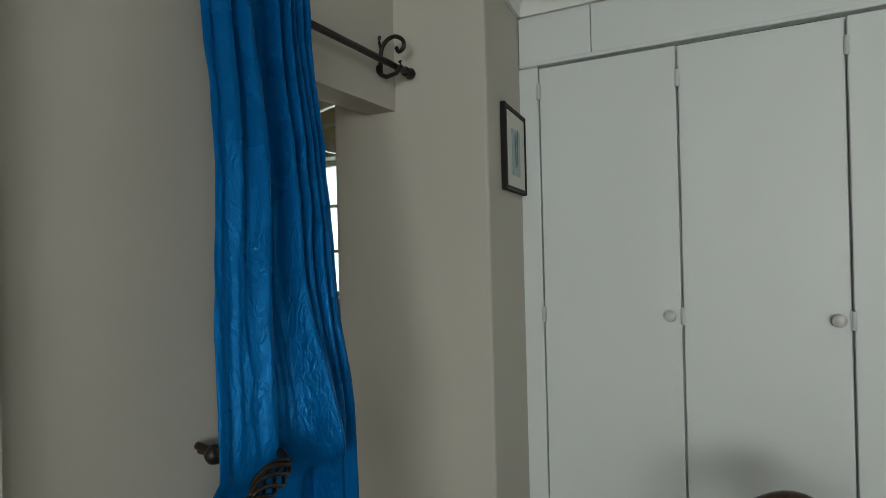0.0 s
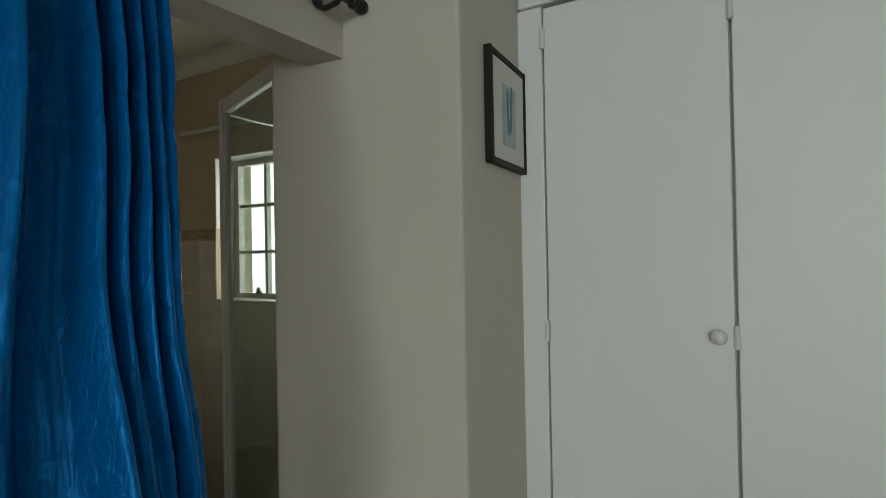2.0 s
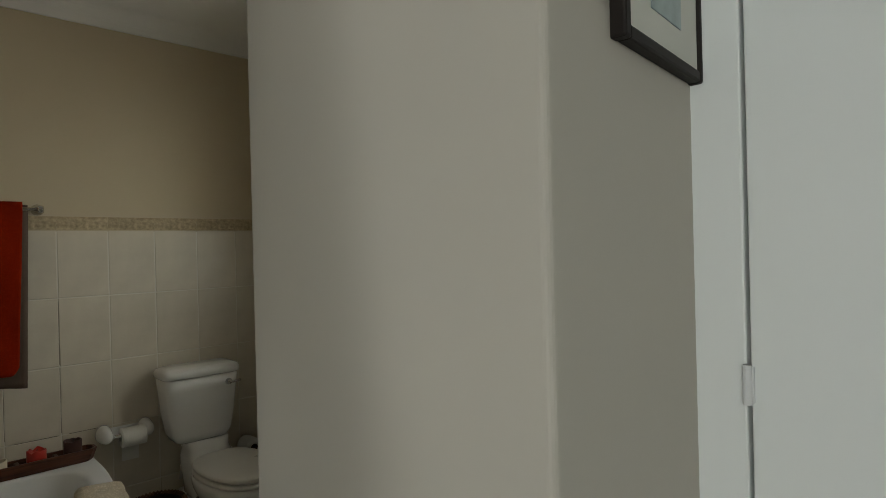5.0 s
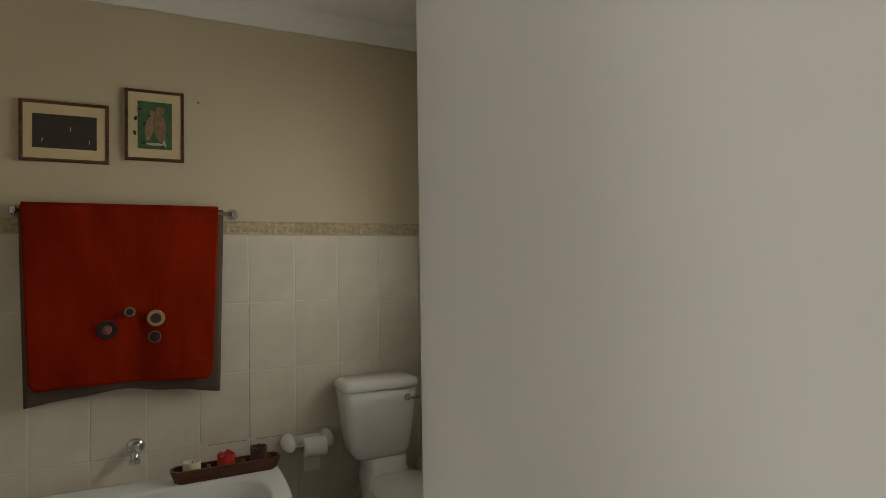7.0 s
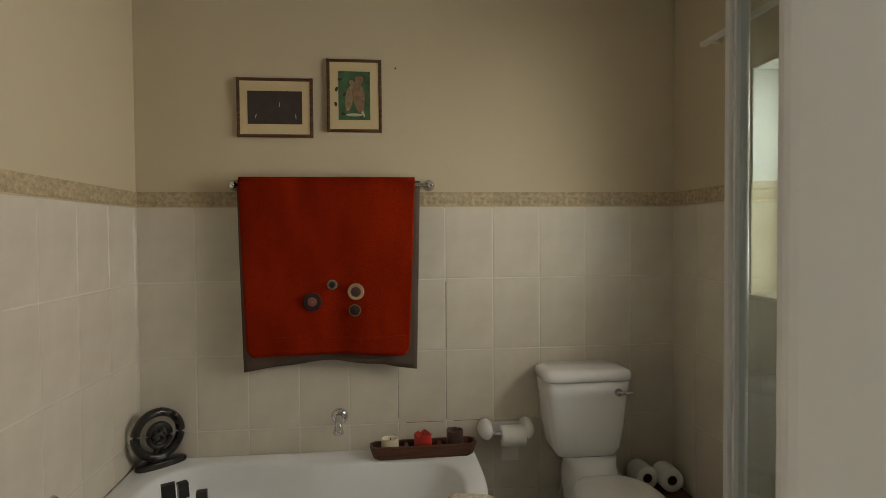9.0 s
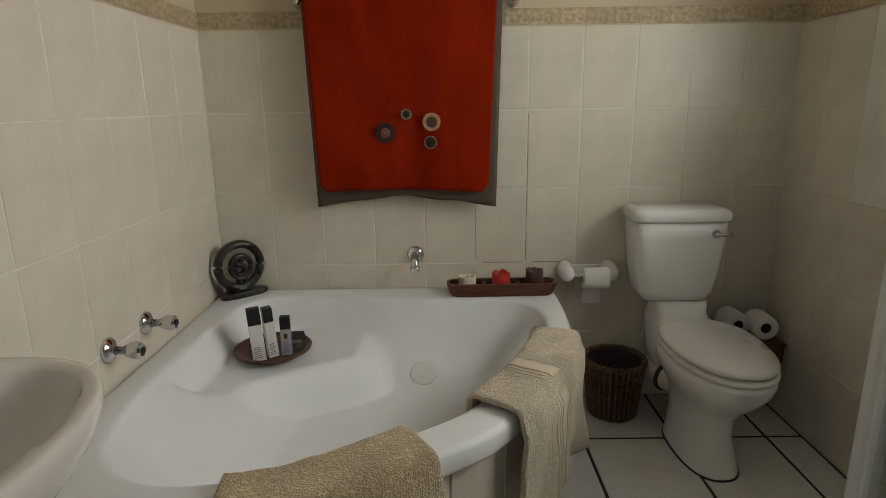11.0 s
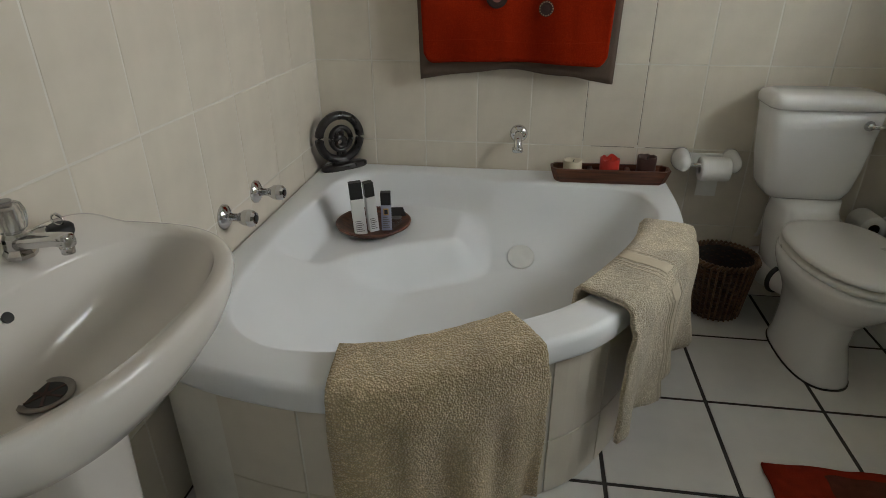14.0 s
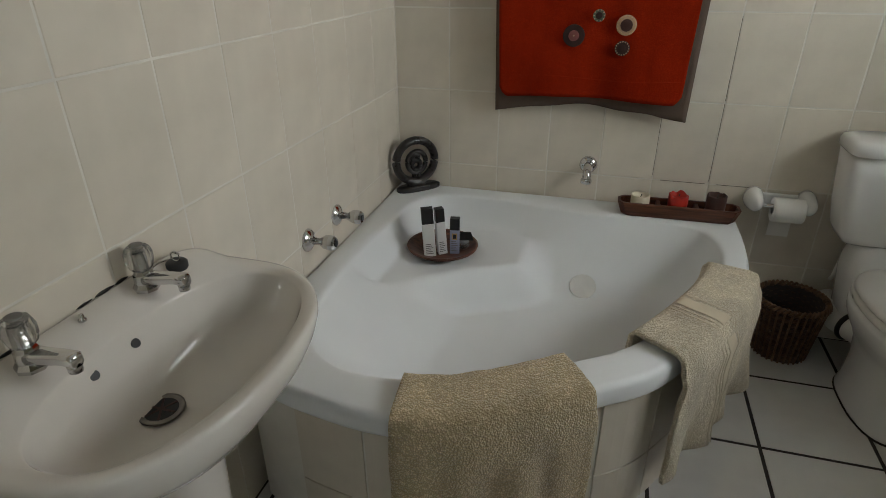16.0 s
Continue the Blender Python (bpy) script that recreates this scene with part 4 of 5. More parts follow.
for bx in (0.388, 1.163):
    part("bracket", merge(lathe([(0.024, 0), (0.024, 0.005), (0.016, 0.014), (0.010, 0.025), (0.010, 0.056)], 20, (bx, 0, 1.592), (0, -1, 0)), lathe([(0.013, -0.012), (0.017, -0.006), (0.017, 0.006), (0.013, 0.012)], 20, (bx, -0.072, 1.590), (1, 0, 0))), CHROME, TB, "", True)


def hung(x0, x1, zt, hemf, yb, amp, bulge, nu=60, nv=44, slack=0.0):
    rings = []
    for i in range(nu + 1):
        u = i / nu
        hem = hemf(u)
        row = []
        for j in range(nv + 1):
            t = j / nv
            z = zt - (zt - hem) * t
            w = 0.026 * t * (0.5 - u) * 2 * slack
            x = x0 + (x1 - x0) * u + w
            y = yb - amp * t * (0.6 * math.sin(7.5 * u + 0.9) + 0.4 * math.sin(16 * u + 2.0 * t)) - 0.004 * noise.noise((u * 5, t * 4, bulge))
            if t < 0.03:
                y += 0.014 * (1 - t / 0.03)
            row.append((x, y, z))
        rings.append(row)
    return loft(rings, False, False, False)


RT = empty("hanging_towel", "rust red towel with embroidered circles on the chrome bar", "towel")
thick(part("red_cloth", hung(0.413, 1.100, 1.6125, lambda u: 0.905 + 0.012 * math.sin(3.0 * u + 0.4) + 0.035 * max(0.0, 1 - u / 0.05) ** 2 + 0.035 * max(0.0, 1 - (1 - u) / 0.05) ** 2, -0.090, 0.015, 1.0, 60, 44, 1.0), REDTOWEL, RT, "", True), 0.006)
thick(part("backing", hung(0.402, 1.122, 1.606, lambda u: 0.850 + 0.045 * math.sin(math.pi * min(1.0, u * 1.15)) * (0.6 + 0.4 * u) + 0.008 * math.sin(17 * u) * u, -0.064, 0.006, 2.0, 40, 30, 0.7), TAUPE, RT, "taupe back layer showing at the hem", True), 0.004)
part("top_fold", tube([(0.413 + 0.687 * k / 12, -0.073, 1.604) for k in range(13)], 0.0165, 12), REDTOWEL, RT, "", True)
part("hem_stitch", tube([(0.452 + 0.61 * k / 20, -0.1035 - 0.009 * (0.6 * math.sin(7.5 * k / 20 + 0.9)), 0.985 + 0.006 * math.sin(k / 3)) for k in range(21)], 0.0012, 6), REDTOWEL, RT)


def disc(x, z, r, material, inner, imat, bead=0, bmat=None):
    yy = -0.1045
    ring = part("embroidered_circle", lathe([(r, 0), (r, 0.002), (r * 0.9, 0.0035), (0.001, 0.0035)], 26, (x, yy, z), (0, -1, 0)), material, RT)
    part("circle_centre", lathe([(inner, 0.0), (inner, 0.005), (inner * 0.6, 0.006), (0.001, 0.006)], 22, (x, yy, z), (0, -1, 0)), imat, ring)
    for k in range(bead):
        a = 2 * math.pi * k / bead
        part("bead", lathe([(0.0026, 0.003), (0.002, 0.0055), (0.0005, 0.006)], 6, (x + r * 0.86 * math.cos(a), yy, z + r * 0.86 * math.sin(a)), (0, -1, 0)), bmat, ring)


PALE_TH = mat("thread_pale", (0.40, 0.27, 0.17), 0.9, 0, 0.3, 40, 300, 0.4)
DARK_TH = mat("thread_dark", (0.035, 0.015, 0.012), 0.9, 0, 0.3, 40, 300, 0.4)
MAUVE_TH = mat("thread_mauve", (0.22, 0.08, 0.07), 0.9, 0, 0.3, 40, 300, 0.4)
GREY_TH = mat("thread_grey", (0.10, 0.12, 0.08), 0.9, 0, 0.3, 40, 300, 0.4)
disc(0.692, 1.128, 0.037, DARK_TH, 0.018, MAUVE_TH)
disc(0.692, 1.128, 0.010, MAUVE_TH, 0.006, PALE_TH)
disc(0.770, 1.194, 0.020, GREY_TH, 0.011, DARK_TH, 10, PALE_TH)
disc(0.862, 1.165, 0.033, PALE_TH, 0.020, WAXBROWN, 18, GOLD)
disc(0.857, 1.091, 0.025, DARK_TH, 0.012, DARK_TH, 16, PALE_TH)


# ---- toilet ----
TX0 = 1.817
TOI = empty("toilet", "white ceramic toilet with closed seat and close-coupled cistern", "toilet")


def oval(cx_, cy_, hx, hf, hb, z, n=40, sq=2.3):
    pts = []
    for k in range(n):
        a = 2 * math.pi * k / n
        c, s_ = math.cos(a), math.sin(a)
        x = hx * math.copysign(abs(c) ** (2 / sq), c)
        y = (hb if s_ > 0 else hf) * math.copysign(abs(s_) ** (2 / sq), s_)
        pts.append((cx_ + x, cy_ + y, z))
    return pts


bowl = [(0.0, -0.38, 0.098, 0.22, 0.16, 2.5), (0.012, -0.38, 0.098, 0.22, 0.16, 2.5), (0.05, -0.38, 0.090, 0.208, 0.15, 2.5), (0.13, -0.37, 0.080, 0.185, 0.15, 2.4), (0.20, -0.37, 0.086, 0.195, 0.17, 2.3), (0.25, -0.38, 0.110, 0.235, 0.18, 2.2), (0.30, -0.40, 0.140, 0.270, 0.20, 2.2), (0.335, -0.41, 0.156, 0.288, 0.21, 2.25), (0.365, -0.415, 0.163, 0.292, 0.21, 2.3), (0.385, -0.415, 0.161, 0.290, 0.21, 2.3)]
part("bowl", loft([oval(TX0, cy_, hx, hf, hb, z, 40, sq) for z, cy_, hx, hf, hb, sq in bowl]), CERAMIC, TOI, "", True)
part("pan_back", loft([oval(TX0 - 0.010, -0.130, hx, hy, 0.11, z, 32, 3.0) for z, hx, hy in ((0.16, 0.085, 0.10), (0.28, 0.095, 0.11), (0.37, 0.108, 0.14), (0.41, 0.108, 0.13), (0.45, 0.098, 0.10), (0.484, 0.102, 0.085))]), CERAMIC, TOI, "", True)
part("floor_seal", loft([oval(TX0, -0.38, hx, hx * 2.22, hx * 1.6, z, 40, 2.5) for z, hx in ((0.0, 0.1015), (0.005, 0.0995))]), MOULD, TOI, "dark dirty seal round the foot")
part("seat", loft([oval(TX0 + 0.003, -0.415, hx, hx * 1.80, hx * 1.24, z, 48, 2.2) for z, hx in ((0.387, 0.158), (0.391, 0.164), (0.403, 0.165), (0.409, 0.160))]), PLASTIC, TOI, "white plastic seat", True)
part("lid", loft([oval(TX0 + 0.003, -0.415, hx, hx * 1.80, hx * 1.24, z, 48, 2.2) for z, hx in ((0.414, 0.155), (0.417, 0.161), (0.426, 0.162), (0.433, 0.154), (0.438, 0.125), (0.440, 0.06))]), PLASTIC, TOI, "white plastic lid, closed", True)
for sx in (-0.075, 0.075):
    part("seat_hinge", lathe([(0.013, -0.02), (0.014, 0), (0.013, 0.02)], 14, (TX0 + sx, -0.192, 0.410), (1, 0, 0)), PLASTIC, TOI, "", True)
cis = [(0.484, 0.108, 0.066), (0.491, 0.124, 0.078), (0.522, 0.141, 0.086), (0.612, 0.157, 0.092), (0.732, 0.170, 0.096), (0.796, 0.176, 0.098)]
part("cistern", loft([oval(TX0 - 0.033, -0.106, hx, hy, hy, z, 44, 6.0) for z, hx, hy in cis]), CERAMIC, TOI, "", True)
part("cistern_lid", loft([oval(TX0 - 0.033, -0.108, hx, hy, hy, z, 44, 6.0) for z, hx, hy in ((0.796, 0.179, 0.100), (0.801, 0.184, 0.105), (0.824, 0.184, 0.105), (0.836, 0.177, 0.098), (0.843, 0.156, 0.080))]), CERAMIC, TOI, "", True)
part("flush_lever", merge(lathe([(0.016, 0), (0.016, 0.006), (0.010, 0.012), (0.010, 0.020)], 18, (TX0 + 0.083, -0.201, 0.752), (0, -1, 0)), tube([(TX0 + 0.083, -0.217, 0.752), (TX0 + 0.108, -0.220, 0.751), (TX0 + 0.138, -0.218, 0.754)], 0.0065, 10)), CHROME, TOI, "chrome flush lever", True)
part("waste_pipe", merge(tube([(TX0 - 0.04, -0.26, 0.19), (TX0 - 0.085, -0.16, 0.18), (TX0 - 0.085, -0.01, 0.18)], 0.045, 20), lathe([(0.052, 0), (0.052, 0.02)], 20, (TX0 - 0.085, -0.12, 0.18), (0, 1, 0))), PLASTIC, TOI, "white waste pipe", True)
part("pipe_seal", lathe([(0.050, 0), (0.056, 0.004), (0.056, 0.012), (0.050, 0.016)], 20, (TX0 - 0.060, -0.215, 0.187), (-0.41, 0.91, 0)), RUBBER, TOI, "black rubber seal", True)
part("water_pipe", tube(spline([(TX0 - 0.085, -0.05, 0.492), (TX0 - 0.090, -0.04, 0.40), (TX0 - 0.095, -0.03, 0.30), (TX0 - 0.095, -0.01, 0.27)], 5), 0.007, 8), PLASTIC, TOI, "", True)

# paper holder, spare rolls, basket
PH = empty("toilet_paper_holder", "white ceramic holder with a hanging toilet roll", "paper holder")
for hx in (1.392, 1.567):
    part("holder_arm", loft([[(hx + r * 1.0 * math.cos(a), y, 0.566 + r * 1.25 * math.sin(a)) for a in (2 * math.pi * k / 24 for k in range(24))] for y, r in ((0.0, 0.034), (-0.02, 0.034), (-0.05, 0.029), (-0.075, 0.024), (-0.088, 0.016), (-0.092, 0.004))]), CERAMIC, PH, "", True)
part("back_plate", rbox((1.385, -0.016, 0.545), (1.575, -0.0005, 0.590), 0.007, 3), CERAMIC, PH)
part("spindle", lathe([(0.008, 0), (0.008, 0.15)], 12, (1.405, -0.066, 0.560), (1, 0, 0)), CHROME, PH, "", True)
part("paper_roll", lathe([(0.019, 0.0), (0.043, 0.0), (0.044, 0.003), (0.044, 0.097), (0.043, 0.100), (0.019, 0.100)], 36, (1.450, -0.066, 0.548), (1, 0, 0), False), PAPER, PH, "white toilet roll", True)
part("paper_tail", boxes(((1.462, -0.024, 0.428), (1.535, -0.0225, 0.54))), PAPER, PH, "hanging sheet of paper")

RH = empty("spare_roll_stand", "small dark wooden wall shelf holding spare toilet rolls", "roll stand")
part("top", rbox((1.985, -0.215, 0.305), (2.210, -0.012, 0.317), 0.003), DARKWOOD, RH)
part("front_board", rbox((1.990, -0.210, 0.235), (2.205, -0.198, 0.3045), 0.003), DARKWOOD, RH)
part("back_board", rbox((1.990, -0.028, 0.235), (2.205, -0.0046, 0.3045), 0.003), DARKWOOD, RH)
for px in (1.990, 2.193):
    part("side_board", rbox((px, -0.1975, 0.235), (px + 0.012, -0.0285, 0.3045), 0.003), DARKWOOD, RH)
for px, py, rz in ((2.055, -0.085, -26), (2.150, -0.120, -32)):
    R_ = empty("toilet_roll", "spare white toilet roll lying on the stand", "toilet roll", "spare rolls")
    m = pose(px, py, 0.3655, 0, 0, rz)
    part("paper", moved(lathe([(0.020, -0.048), (0.047, -0.048), (0.048, -0.044), (0.048, 0.044), (0.047, 0.048), (0.020, 0.048)], 32, (0, 0, 0), (0.55, -1, 0), False), m), PAPER, R_, "", True)
    part("core", moved(lathe([(0.0205, -0.047), (0.0205, 0.047)], 24, (0, 0, 0), (0.55, -1, 0), False), m), TAUPE, R_, "cardboard core", True)

BK = empty("waste_basket", "dark brown woven wicker waste basket", "basket")
bx, by = 1.575, -0.140
part("lining", lathe([(0.085, 0.004), (0.087, 0.012), (0.112, 0.230), (0.106, 0.230), (0.082, 0.016), (0.001, 0.016)], 32, (bx, by, 0)), WICKERDARK, BK, "", True)
for j in range(20):
    z = 0.010 + 0.0115 * j
    r = 0.088 + 0.026 * (z / 0.235)
    pts = []
    for k in range(96):
        a = 2 * math.pi * k / 96
        rr = r + 0.0045 * math.sin(16 * a + (j % 2) * math.pi)
        pts.append((bx + rr * math.cos(a), by + rr * math.sin(a), z + 0.002 * math.sin(16 * a)))
    part("woven_strand", tube(pts, 0.0055, 6, True), WICKERMID, BK, "", True)
for k in range(32):
    a = 2 * math.pi * k / 32
    part("stake", tube([(bx + r * math.cos(a), by + r * math.sin(a), z) for r, z in ((0.0945, 0.004), (0.1205, 0.230))], 0.0038, 6), WICKER, BK)
for k in range(44):
    a, b = 2 * math.pi * k / 44, 2 * math.pi * (k + 1.6) / 44
    r = 0.118
    part("rim_strand", tube([(bx + (r + 0.008) * math.cos(a), by + (r + 0.008) * math.sin(a), 0.227), (bx + r * math.cos((a + b) / 2), by + r * math.sin((a + b) / 2), 0.243), (bx + (r - 0.008) * math.cos(b), by + (r - 0.008) * math.sin(b), 0.231)], 0.0055, 6), WICKER, BK, "", True)

# ---- basin ----
BY, BZ = -1.635, 0.805
BAS = empty("washbasin", "white ceramic pedestal washbasin with two taps", "washbasin")


def basin_out(f, z, n=72):
    """Bow-fronted outline, its back against the wall."""
    ring = []
    for k in range(n):
        a = 2 * math.pi * k / n
        c, s_ = math.cos(a), math.sin(a)
        if c >= 0:
            x = 0.16 + 0.235 * f * abs(c) ** 0.86
            y = 0.306 * f * math.copysign(abs(s_) ** 0.80, s_)
        else:
            x = 0.16 - 0.157 * min(1.0, f * 1.0) * abs(c) ** 0.35
            y = 0.306 * f * math.copysign(abs(s_) ** 0.45, s_)
        ring.append((x, BY + y, z if not callable(z) else z(x)))
    return ring


def lip(x):
    return BZ + 0.030 * sm(0.10, 0.0, x)


def basin_in(f, z, n=72):
    ring = []
    for k in range(n):
        a = 2 * math.pi * k / n
        c, s_ = math.cos(a), math.sin(a)
        x = 0.215 - 0.05 * (1 - f) + (0.152 if c > 0 else 0.135) * f * math.copysign(abs(c) ** 0.9, c)
        ring.append((x, BY + 0.268 * f * math.copysign(abs(s_) ** 0.88, s_), z))
    return ring


outer = [basin_out(f, z) for f, z in ((0.42, 0.645), (0.62, 0.662), (0.80, 0.692), (0.92, 0.732), (0.975, 0.762), (1.0, 0.785))] + [basin_out(1.0, lambda x: lip(x) - 0.008), basin_out(0.988, lip), basin_out(0.965, lambda x: lip(x) + 0.001)]
inner = [basin_in(f, z) for f, z in ((1.0, 0.803), (0.985, 0.796), (0.96, 0.782), (0.91, 0.755), (0.82, 0.722), (0.68, 0.692), (0.50, 0.674), (0.36, 0.6655), (0.26, 0.6615), (0.18, 0.6595), (0.10, 0.6585), (0.04, 0.658))]
part("bowl", loft(outer + inner), BASINWARE, BAS, "", True)
part("pedestal", loft([oval(0.13, BY, hx, hx * 0.9, hx * 0.9, z, 32, 2.6) for z, hx in ((0.0, 0.105), (0.02, 0.102), (0.10, 0.085), (0.35, 0.075), (0.55, 0.085), (0.648, 0.103))]), BASINWARE, BAS, "white pedestal", True)
DX, DY = 0.148, BY - 0.014
DR = part("drain", lathe([(0.040, 0.0), (0.040, 0.003), (0.033, 0.004), (0.029, 0.0012)], 28, (DX, DY, 0.6662)), DRAINMETAL, BAS, "worn metal drain", True)
# black disc stands for the shade down the drain
part("drain_hole_shade", lathe([(0.029, 0.0), (0.029, 0.0012)], 24, (DX, DY, 0.6669)), BOXBLACK, BAS)
for k in range(3):
    a = math.pi * k / 3
    part("grid_bar", moved(boxes(((-0.028, -0.002, 0.0), (0.028, 0.002, 0.0012))), pose(DX, DY, 0.6680, 0, 0, 60 * k)), WAXBROWN, DR)
# overflow openings are black discs, their inner shade given as colour
for yy in (BY + 0.026, BY - 0.066):
    part("overflow_hole_shade", lathe([(0.0085, 0.0), (0.0085, 0.004)], 18, (0.0865, yy, 0.768), (1, 0, 0.62)), BOXBLACK, BAS, "black disc for the shade inside an overflow hole")
for yy in (BY + 0.122, BY - 0.122):
    TP = empty("basin_tap", "old chrome pillar tap with a clear acrylic head", "tap", "basin taps")
    z0 = lip(0.045)
    part("base", lathe([(0.024, 0.0), (0.024, 0.006), (0.019, 0.014), (0.018, 0.032), (0.014, 0.040)], 8, (0.045, yy, z0 - 0.002)), CHROME, TP)
    part("spout", loft([[(x, yy + w * math.copysign(abs(math.cos(a)) ** 0.6, math.cos(a)), z + h * math.copysign(abs(math.sin(a)) ** 0.6, math.sin(a))) for a in (2 * math.pi * k / 16 for k in range(16))] for x, z, w, h in ((0.040, z0 + 0.018, 0.017, 0.014), (0.075, z0 + 0.024, 0.014, 0.011), (0.115, z0 + 0.030, 0.012, 0.010), (0.138, z0 + 0.030, 0.012, 0.011), (0.142, z0 + 0.028, 0.009, 0.009))]), CHROME, TP, "", True)
    part("nozzle", lathe([(0.010, 0.0), (0.011, 0.014), (0.008, 0.015)], 16, (0.131, yy, z0 + 0.008)), CHROME, TP, "", True)
    part("head", lathe([(0.013, 0.036), (0.020, 0.042), (0.0245, 0.056), (0.025, 0.072), (0.021, 0.083), (0.011, 0.086)], 8, (0.045, yy, z0)), CLEAR, TP, "faceted clear acrylic head")
    part("core", lathe([(0.010, 0.034), (0.010, 0.074)], 12, (0.045, yy, z0)), CHROME, TP)
    part("cap", lathe([(0.011, 0.0855), (0.012, 0.089), (0.003, 0.090)], 16, (0.045, yy, z0)), LABELGREY, TP, "dark cap")
part("chain_stay", lathe([(0.007, 0.0), (0.007, 0.004), (0.004, 0.006), (0.004, 0.013), (0.002, 0.014)], 14, (0.030, BY - 0.01, lip(0.03) + 0.0)), CHROME, BAS, "", True)
PL = empty("sink_plug", "black rubber plug on a beaded chain", "plug")
pz = lip(0.05)
part("stopper", lathe([(0.019, 0.0), (0.021, 0.004), (0.021, 0.014), (0.017, 0.018), (0.002, 0.018)], 22, (0.048, BY + 0.205, pz - 0.001)), RUBBER, PL, "", True)
part("ring", tube([(0.048 + 0.011 * math.cos(a), BY + 0.205, pz + 0.026 + 0.010 * math.sin(a)) for a in (2 * math.pi * k / 14 for k in range(14))], 0.0018, 6, True), CHROME, PL, "", True)
chain = spline([(0.048, BY + 0.205, pz + 0.036), (0.030, BY + 0.235, pz + 0.012), (0.024, BY + 0.225, pz + 0.006), (0.020, BY + 0.19, pz + 0.016), (0.022, BY + 0.16, pz + 0.012), (0.03, BY + 0.148, pz + 0.004)], 7)
for p in chain:
    part("bead", lathe([(0.001, -0.0026), (0.0024, -0.001), (0.0024, 0.001), (0.001, 0.0026)], 6, p), CHROME, PL)
SG = empty("sealant", "black mouldy sealant along the basin's wall joint", "sealant")
random.seed(11)
yy = BY - 0.20
while yy < BY + 0.10:
    ln, w = random.uniform(0.008, 0.045), random.uniform(0.0018, 0.0036)
    if random.random() < 0.62:
        part("mould_patch", tube([(0.0006 + w * 0.5, yy + ln * i / 4, lip(0) + w * 0.4 + random.uniform(-0.0006, 0.0006)) for i in range(5)], w, 6, False, [w * f for f in (0.3, 0.9, 1.0, 0.7, 0.3)]), MOULD, SG)
    yy += ln + random.uniform(0.002, 0.014)

# ---- small things on the bath ----
SC = empty("carved_sculpture", "black carved ring sculpture on an oval foot", "sculpture")
M = pose(0.098, -0.088, 0.500, 0, 0, 43)


def ringtube(cx_, cz_, R_, r, th, mat_, name, squash=1.0):
    b = tube([(cx_ + R_ * math.cos(a), 0, cz_ + squash * R_ * math.sin(a)) for a in (2 * math.pi * k / 40 for k in range(40))], r, 10, True)
    bmesh.ops.scale(b, vec=(1, th, 1), verts=b.verts[:])
    return part(name, moved(b, M), mat_, SC, "", True)


ringtube(0, 0.125, 0.086, 0.0165, 1.2, EBONY, "outer_ring")
ringtube(0.004, 0.120, 0.041, 0.010, 1.2, EBONY, "inner_ring", 1.08)
ringtube(0.0, 0.108, 0.019, 0.011, 1.2, EBONY, "knot")
ringtube(-0.004, 0.142, 0.013, 0.011, 1.2, EBONY, "knot")
for p, q in (((-0.006, 0, 0.085), (-0.010, 0, 0.05)), ((0.012, 0, 0.078), (0.016, 0, 0.05))):
    part("bridge", moved(tube([p, q], 0.010, 8), M), EBONY, SC, "", True)
part("foot", moved(loft([oval(0.01, 0, hx, 0.030, 0.030, z, 30, 2.6) for z, hx in ((0.0, 0.094), (0.004, 0.098), (0.017, 0.096), (0.021, 0.085))]), M), EBONY, SC, "", True)
part("neck", moved(loft([oval(0.0, 0, hx, 0.020, 0.020, z, 20, 2.4) for z, hx in ((0.019, 0.045), (0.03, 0.034), (0.044, 0.045))]), M), EBONY, SC, "", True)

TR = empty("candle_tray", "dark wooden boat-shaped tray with three hollows", "tray")


def tray():
    L, Wd, H = 0.214, 0.044, 0.052
    bm = loft([[(x * f, y, z) for x, y in ((-L + 0.02, -Wd * g), (L - 0.02, -Wd * g), (L, -Wd * g * 0.5), (L, Wd * g * 0.5), (L - 0.02, Wd * g), (-L + 0.02, Wd * g), (-L, Wd * g * 0.5), (-L, -Wd * g * 0.5))] for z, f, g in ((0.0, 0.90, 0.78), (0.006, 0.93, 0.84), (H - 0.003, 1.0, 1.0), (H, 0.995, 0.97), (H, 0.955, 0.78), (0.022, 0.93, 0.66))])
    return bm


TM = pose(1.124, -0.110, 0.502, 0, 0, 1)
part("tray_body", moved(tray(), TM), DARKWOOD, TR)
for dx in (-0.068, 0.066):
    part("divider", moved(rbox((dx - 0.008, -0.032, 0.018), (dx + 0.008, 0.032, 0.046), 0.004), TM), DARKWOOD, TR)


